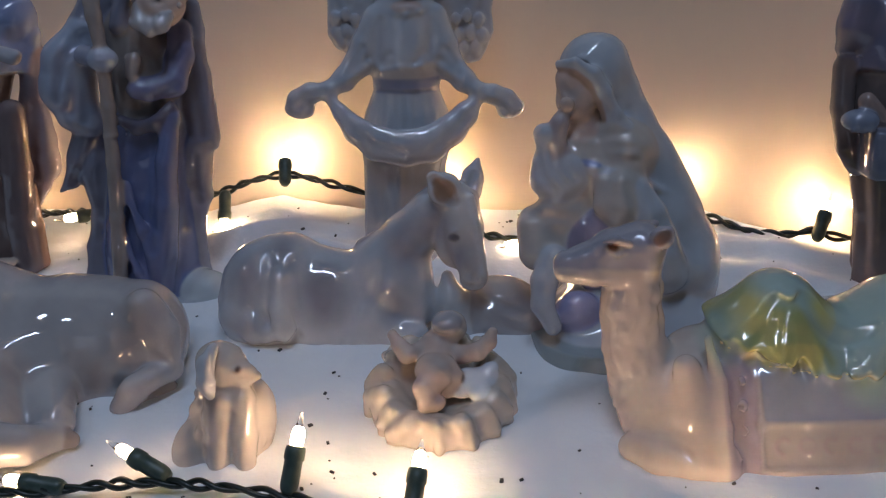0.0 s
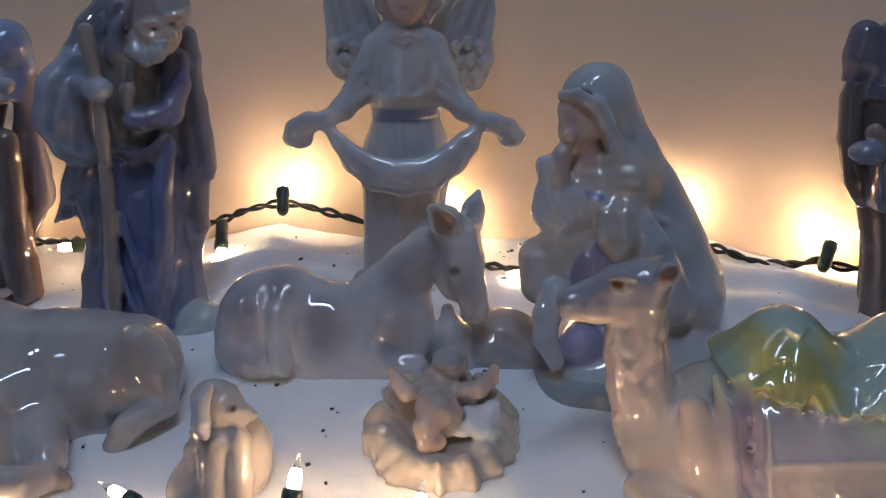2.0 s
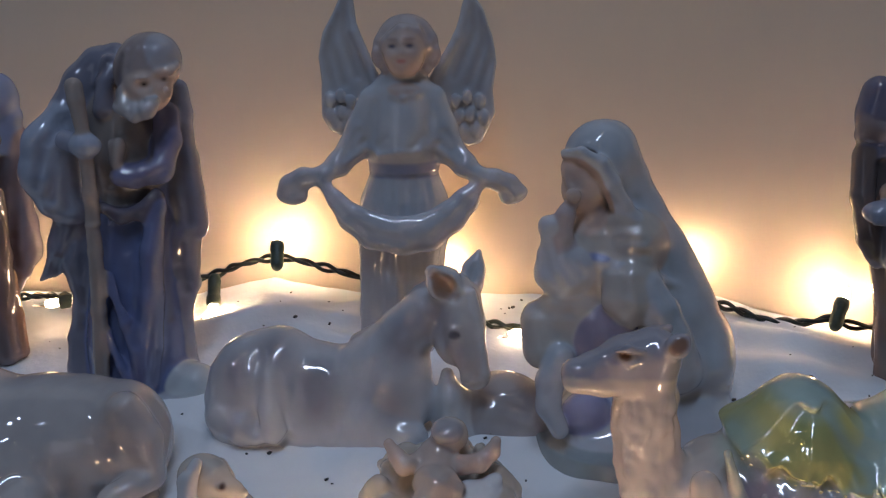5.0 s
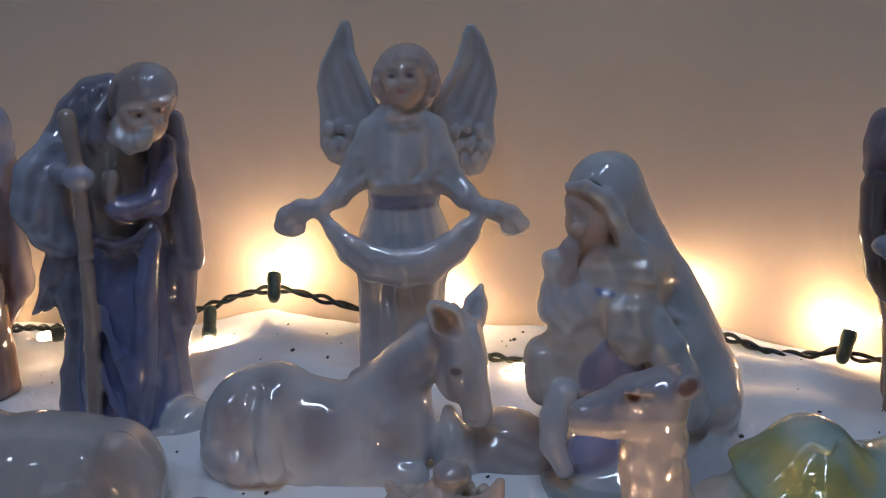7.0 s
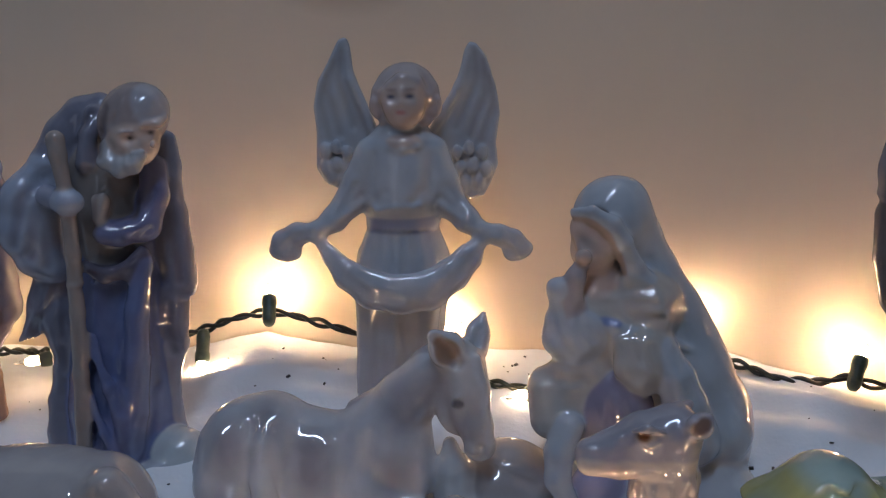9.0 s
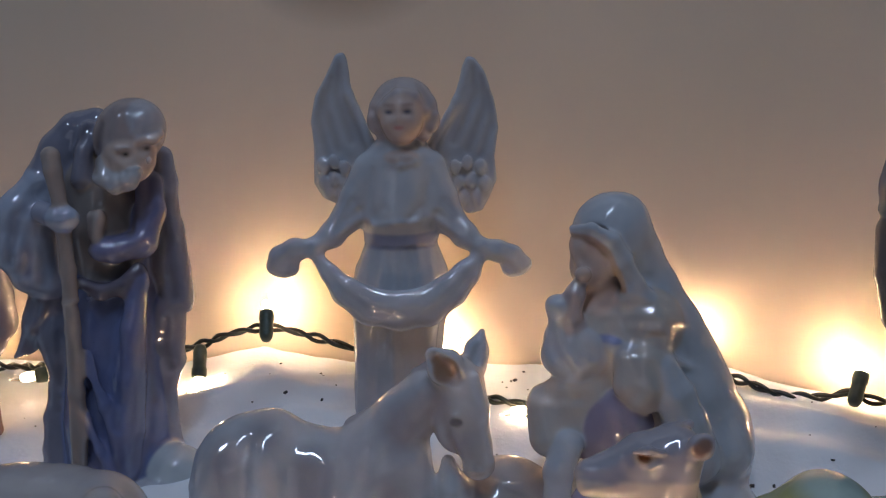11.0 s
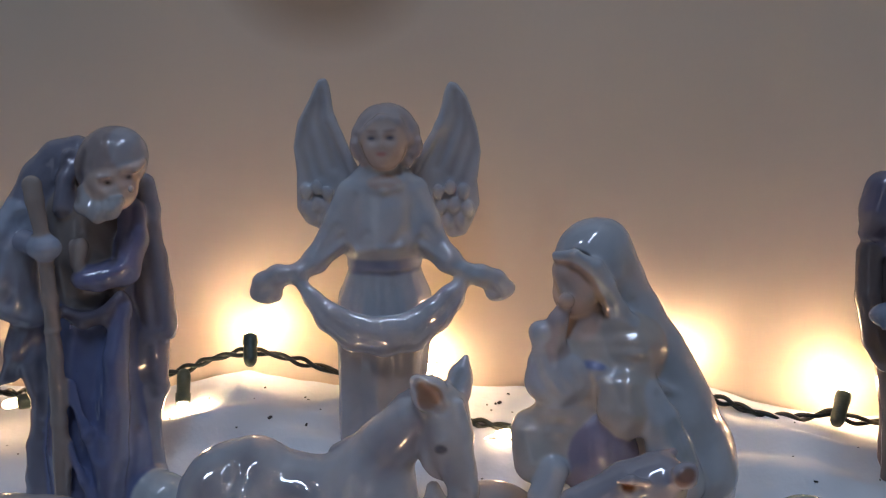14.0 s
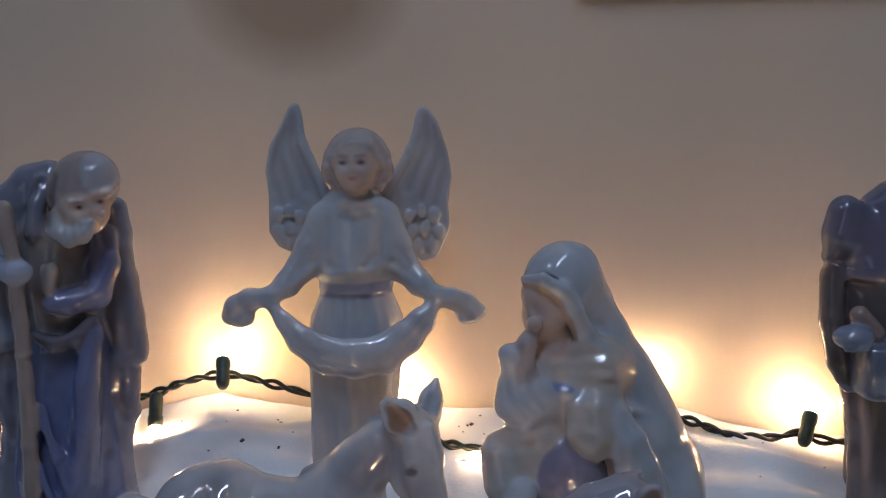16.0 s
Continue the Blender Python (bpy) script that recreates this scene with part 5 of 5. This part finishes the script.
def make_king_robed():
    s = Sculpt((-64, -36, -16), (46, 34, 174), 0.9)
    brown, blue, mauve = (0.22, 0.155, 0.14), (0.30, 0.36, 0.56), (0.31, 0.26, 0.29)
    s.robe([(-12, -14, 0, 27, 18), (0, -13, 0, 23, 16), (30, -16, 0, 22, 17), (60, -20, 0, 22, 17), (90, -18, 0, 25, 17), (112, -14, 0, 30, 18)], brown, 3, [(7, 0.9, 0.01, 0.2)])
    # pale blue cape on the shoulders
    s.limb([(-1.2, 0, 130.6, 19), (14.4, 0, 133.1, 14), (22.6, 0, 123.3, 7)], blue, 4)
    s.robe([(104, -14, 0, 34, 21), (118, -12, 0, 36, 20), (132, -12, 0, 30, 18), (146, -12, 0, 14, 12)], blue, 3, [(9, 1.2, 0.0, 0)])
    s.crease([(20.1, -20, 138.1, 0.8), (24.1, -20, 126.5, 1.4), (25, -18, 118, 1.0)])
    s.limb([(14.5, -22, 116.9, 5), (21.8, -22, 114.6, 5)], (0.44, 0.44, 0.48), 2)
    s.ball((-12, -4, 156), (12, 12, 14), (0.42, 0.30, 0.25), 2)
    # long mantle that swings out to a point
    s.limb([(22.1, 2, 113.1, 7), (18.7, 2, 87, 8), (19.1, 2, 64.8, 9.5), (22.5, 2, 49.1, 6.5)], mauve, 4)
    s.limb([(19.3, 2, 53.5, 9), (16.1, 2, 40.5, 6), (12.8, 2, 26.9, 1.6)], mauve, 4)
    # mantle grooves darkened in colour to stand for shade
    s.crease([(26.6, -8, 110, 0.7), (21.6, -9, 82.8, 1.5), (15.8, -6, 44.3, 1.0)], (0.14, 0.10, 0.10))
    s.crease([(25.6, -18, 114.5, 0.7), (20.8, -18, 87.7, 1.5), (18.5, -16, 65.8, 1.0)], (0.14, 0.10, 0.10))
    s.limb([(12.9, -16, 84.5, 8), (11, -16, 53.5, 9), (8.5, -16, 21.3, 8.5), (9.6, -16, -0.3, 8)], (0.20, 0.15, 0.15), 5)
    s.limb([(15.7, -10, 42.1, 3), (16.2, -12, 19.8, 4), (16.3, -12, -0.9, 4.5)], (0.34, 0.20, 0.14), 3)
    # small gift at the feet
    s.ball((-0.8, -26, 3.2), (9, 7, 3.2), (0.66, 0.54, 0.45), 1.5)
    s.ball((-3.4, -26, -6.7), (7, 7, 7), (0.10, 0.16, 0.42), 2)
    s.grain(0.12, 5)
    figurine("robed_king_figurine", s, -0.261, 0.49, 0.05, "brown glazed porcelain king in a pale blue cape")


make_angel()
make_woman()
make_old_man()
make_donkey()
make_camel()
make_ox()
make_lamb()
make_manger()
make_king_standing()
make_king_robed()


# ---- strings of lights ----
def tube_mesh(points, radius, sides=6):
    bm = bmesh.new()
    rings = []
    for i, p in enumerate(points):
        p = Vector(p)
        d = (Vector(points[min(i + 1, len(points) - 1)]) - Vector(points[max(i - 1, 0)])).normalized()
        a = d.orthogonal().normalized() if i == 0 else (rings[-1][1] - d * rings[-1][1].dot(d)).normalized()
        b = d.cross(a)
        rings.append(([bm.verts.new(p + radius * (a * math.cos(k * math.tau / sides) + b * math.sin(k * math.tau / sides))) for k in range(sides)], a))
    for (r, _), (q, _) in zip(rings, rings[1:]):
        for k in range(sides):
            bm.faces.new((r[k], r[(k + 1) % sides], q[(k + 1) % sides], q[k]))
    bm.faces.new(rings[0][0][::-1])
    bm.faces.new(rings[-1][0])
    return bm


def smooth_line(points, step=0.0012):
    out = []
    q = [Vector(p) for p in points]
    q = [q[0] * 2 - q[1]] + q + [q[-1] * 2 - q[-2]]
    for a, b, c, d in zip(q, q[1:], q[2:], q[3:]):
        n = max(2, int((c - b).length / step))
        for i in range(n):
            t = i / n
            out.append(0.5 * (2 * b + (c - a) * t + (2 * a - 5 * b + 4 * c - d) * t * t + (3 * b - a - 3 * c + d) * t ** 3))
    out.append(q[-2])
    return out


def turned_mesh(profile, sides=16):
    """A turned solid through (height, radius) along z."""
    bm = bmesh.new()
    rings = [[bm.verts.new((r * math.cos(k * math.tau / sides), r * math.sin(k * math.tau / sides), h)) for k in range(sides)] for h, r in profile]
    for r, q in zip(rings, rings[1:]):
        for k in range(sides):
            bm.faces.new((r[k], r[(k + 1) % sides], q[(k + 1) % sides], q[k]))
    bm.faces.new(rings[0][::-1])
    bm.faces.new(rings[-1])
    return bm


def light_string(label, line, lamps, glass):
    """line: the way of the twisted wires; lamps: (foot, direction) of each socket."""
    root = tagged(new("string_lights"), label, "string lights")
    way = smooth_line(line)
    for strand in (0, 1):
        pts, run = [], 0.0
        for i, p in enumerate(way):
            if i:
                run += (p - way[i - 1]).length
            d = (way[min(i + 1, len(way) - 1)] - way[max(i - 1, 0)]).normalized()
            u = d.cross(Vector((0, 0, 1))).normalized()
            v = d.cross(u)
            a = run / 0.025 * math.tau + 1.2 * math.sin(run * 43) + strand * math.pi
            wob = 0.0013 + 0.0005 * math.sin(run * 190)
            pts.append(p + wob * (u * math.cos(a) + v * math.sin(a)))
        part("wire", tube_mesh(pts, 0.00125), WIRE, root, smooth=True)
    for foot, way_to, *dim in lamps:
        kind = (glass, DIM_BULB, WALL_BULB)[dim[0] if dim else 0]
        q = Vector(way_to).to_track_quat("Z", "Y").to_matrix().to_4x4()
        sock = part("socket", turned_mesh([(-0.002, 0.0024), (0.0, 0.0034), (0.002, 0.0037), (0.011, 0.0036), (0.0115, 0.0041), (0.0145, 0.0041), (0.0165, 0.0038), (0.0168, 0.0030)]), SOCKET, root, "dark green plastic socket", True)
        sock.matrix_world = Matrix.Translation(foot) @ q
        part("bulb", turned_mesh([(0.0160, 0.0021), (0.018, 0.0026), (0.0212, 0.0027), (0.0236, 0.0021), (0.0244, 0.0013)], 12), kind, sock, "lit warm white bulb", True)
        part("tip", turned_mesh([(0.0245, 0.0016), (0.0265, 0.0012), (0.0285, 0.0007), (0.0300, 0.0002)], 10), CLEAR, sock, "clear glass tip", True)
    return root


light_string("lit warm white bulbs on dark twisted wire along the wall",
             [(-0.42, 0.545, 0.06), (-0.30, 0.545, 0.056), (-0.27, 0.543, 0.058), (-0.21, 0.527, 0.066), (-0.162, 0.541, 0.0725), (-0.14, 0.543, 0.080), (-0.117, 0.546, 0.0835), (-0.09, 0.543, 0.079), (-0.07, 0.539, 0.075), (-0.04, 0.535, 0.066), (0.0, 0.522, 0.057), (0.035, 0.522, 0.056),
              (0.07, 0.54, 0.068), (0.12, 0.543, 0.064), (0.15, 0.539, 0.056), (0.172, 0.543, 0.054), (0.184, 0.545, 0.056), (0.20, 0.541, 0.053), (0.25, 0.54, 0.055), (0.4, 0.54, 0.055)],
             [((-0.116, 0.534, 0.0825), (-0.2, 0.82, 0.54)), ((-0.1555, 0.540, 0.0725), (0.12, -0.62, -0.75)), ((-0.222, 0.520, 0.066), (-0.9, -0.4, -0.05), 1),
              ((0.037, 0.518, 0.056), (-0.95, -0.45, -0.03), 1), ((0.184, 0.536, 0.055), (0.33, 0.72, 0.6)), ((0.1045, 0.550, 0.061), (0.06, 0.12, 1)), ((-0.04, 0.545, 0.064), (0.9, 0.3, 0.5)), ((-0.31, 0.545, 0.06), (0.2, 0.5, 0.8)), ((0.27, 0.546, 0.058), (0.2, 0.5, 0.8))], WALL_BULB)
light_string("lit warm white bulbs on dark twisted wire beside the lamb",
             [(-0.26, 0.300, 0.019), (-0.19, 0.294, 0.019), (-0.15, 0.296, 0.020), (-0.12, 0.303, 0.021), (-0.09, 0.306, 0.021), (-0.05, 0.303, 0.020), (-0.02, 0.296, 0.019), (0.0, 0.292, 0.018), (0.05, 0.290, 0.018), (0.1, 0.292, 0.018), (0.16, 0.288, 0.018), (0.26, 0.288, 0.018)],
             [((-0.050, 0.305, 0.022), (0.10, 0.5, 0.86)), ((0.0, 0.298, 0.020), (0.02, 0.8, 0.6)), ((-0.102, 0.308, 0.023), (-0.85, 0.25, 0.3), 1), ((-0.142, 0.298, 0.021), (-1, 0.05, 0.05), 1),
              ((0.053, 0.303, 0.0185), (0.75, -0.6, 0.02), 2), ((0.098, 0.305, 0.0185), (0.8, -0.6, 0.02), 2), ((0.17, 0.29, 0.02), (0.5, -0.5, 0.7))], FRONT_BULB)
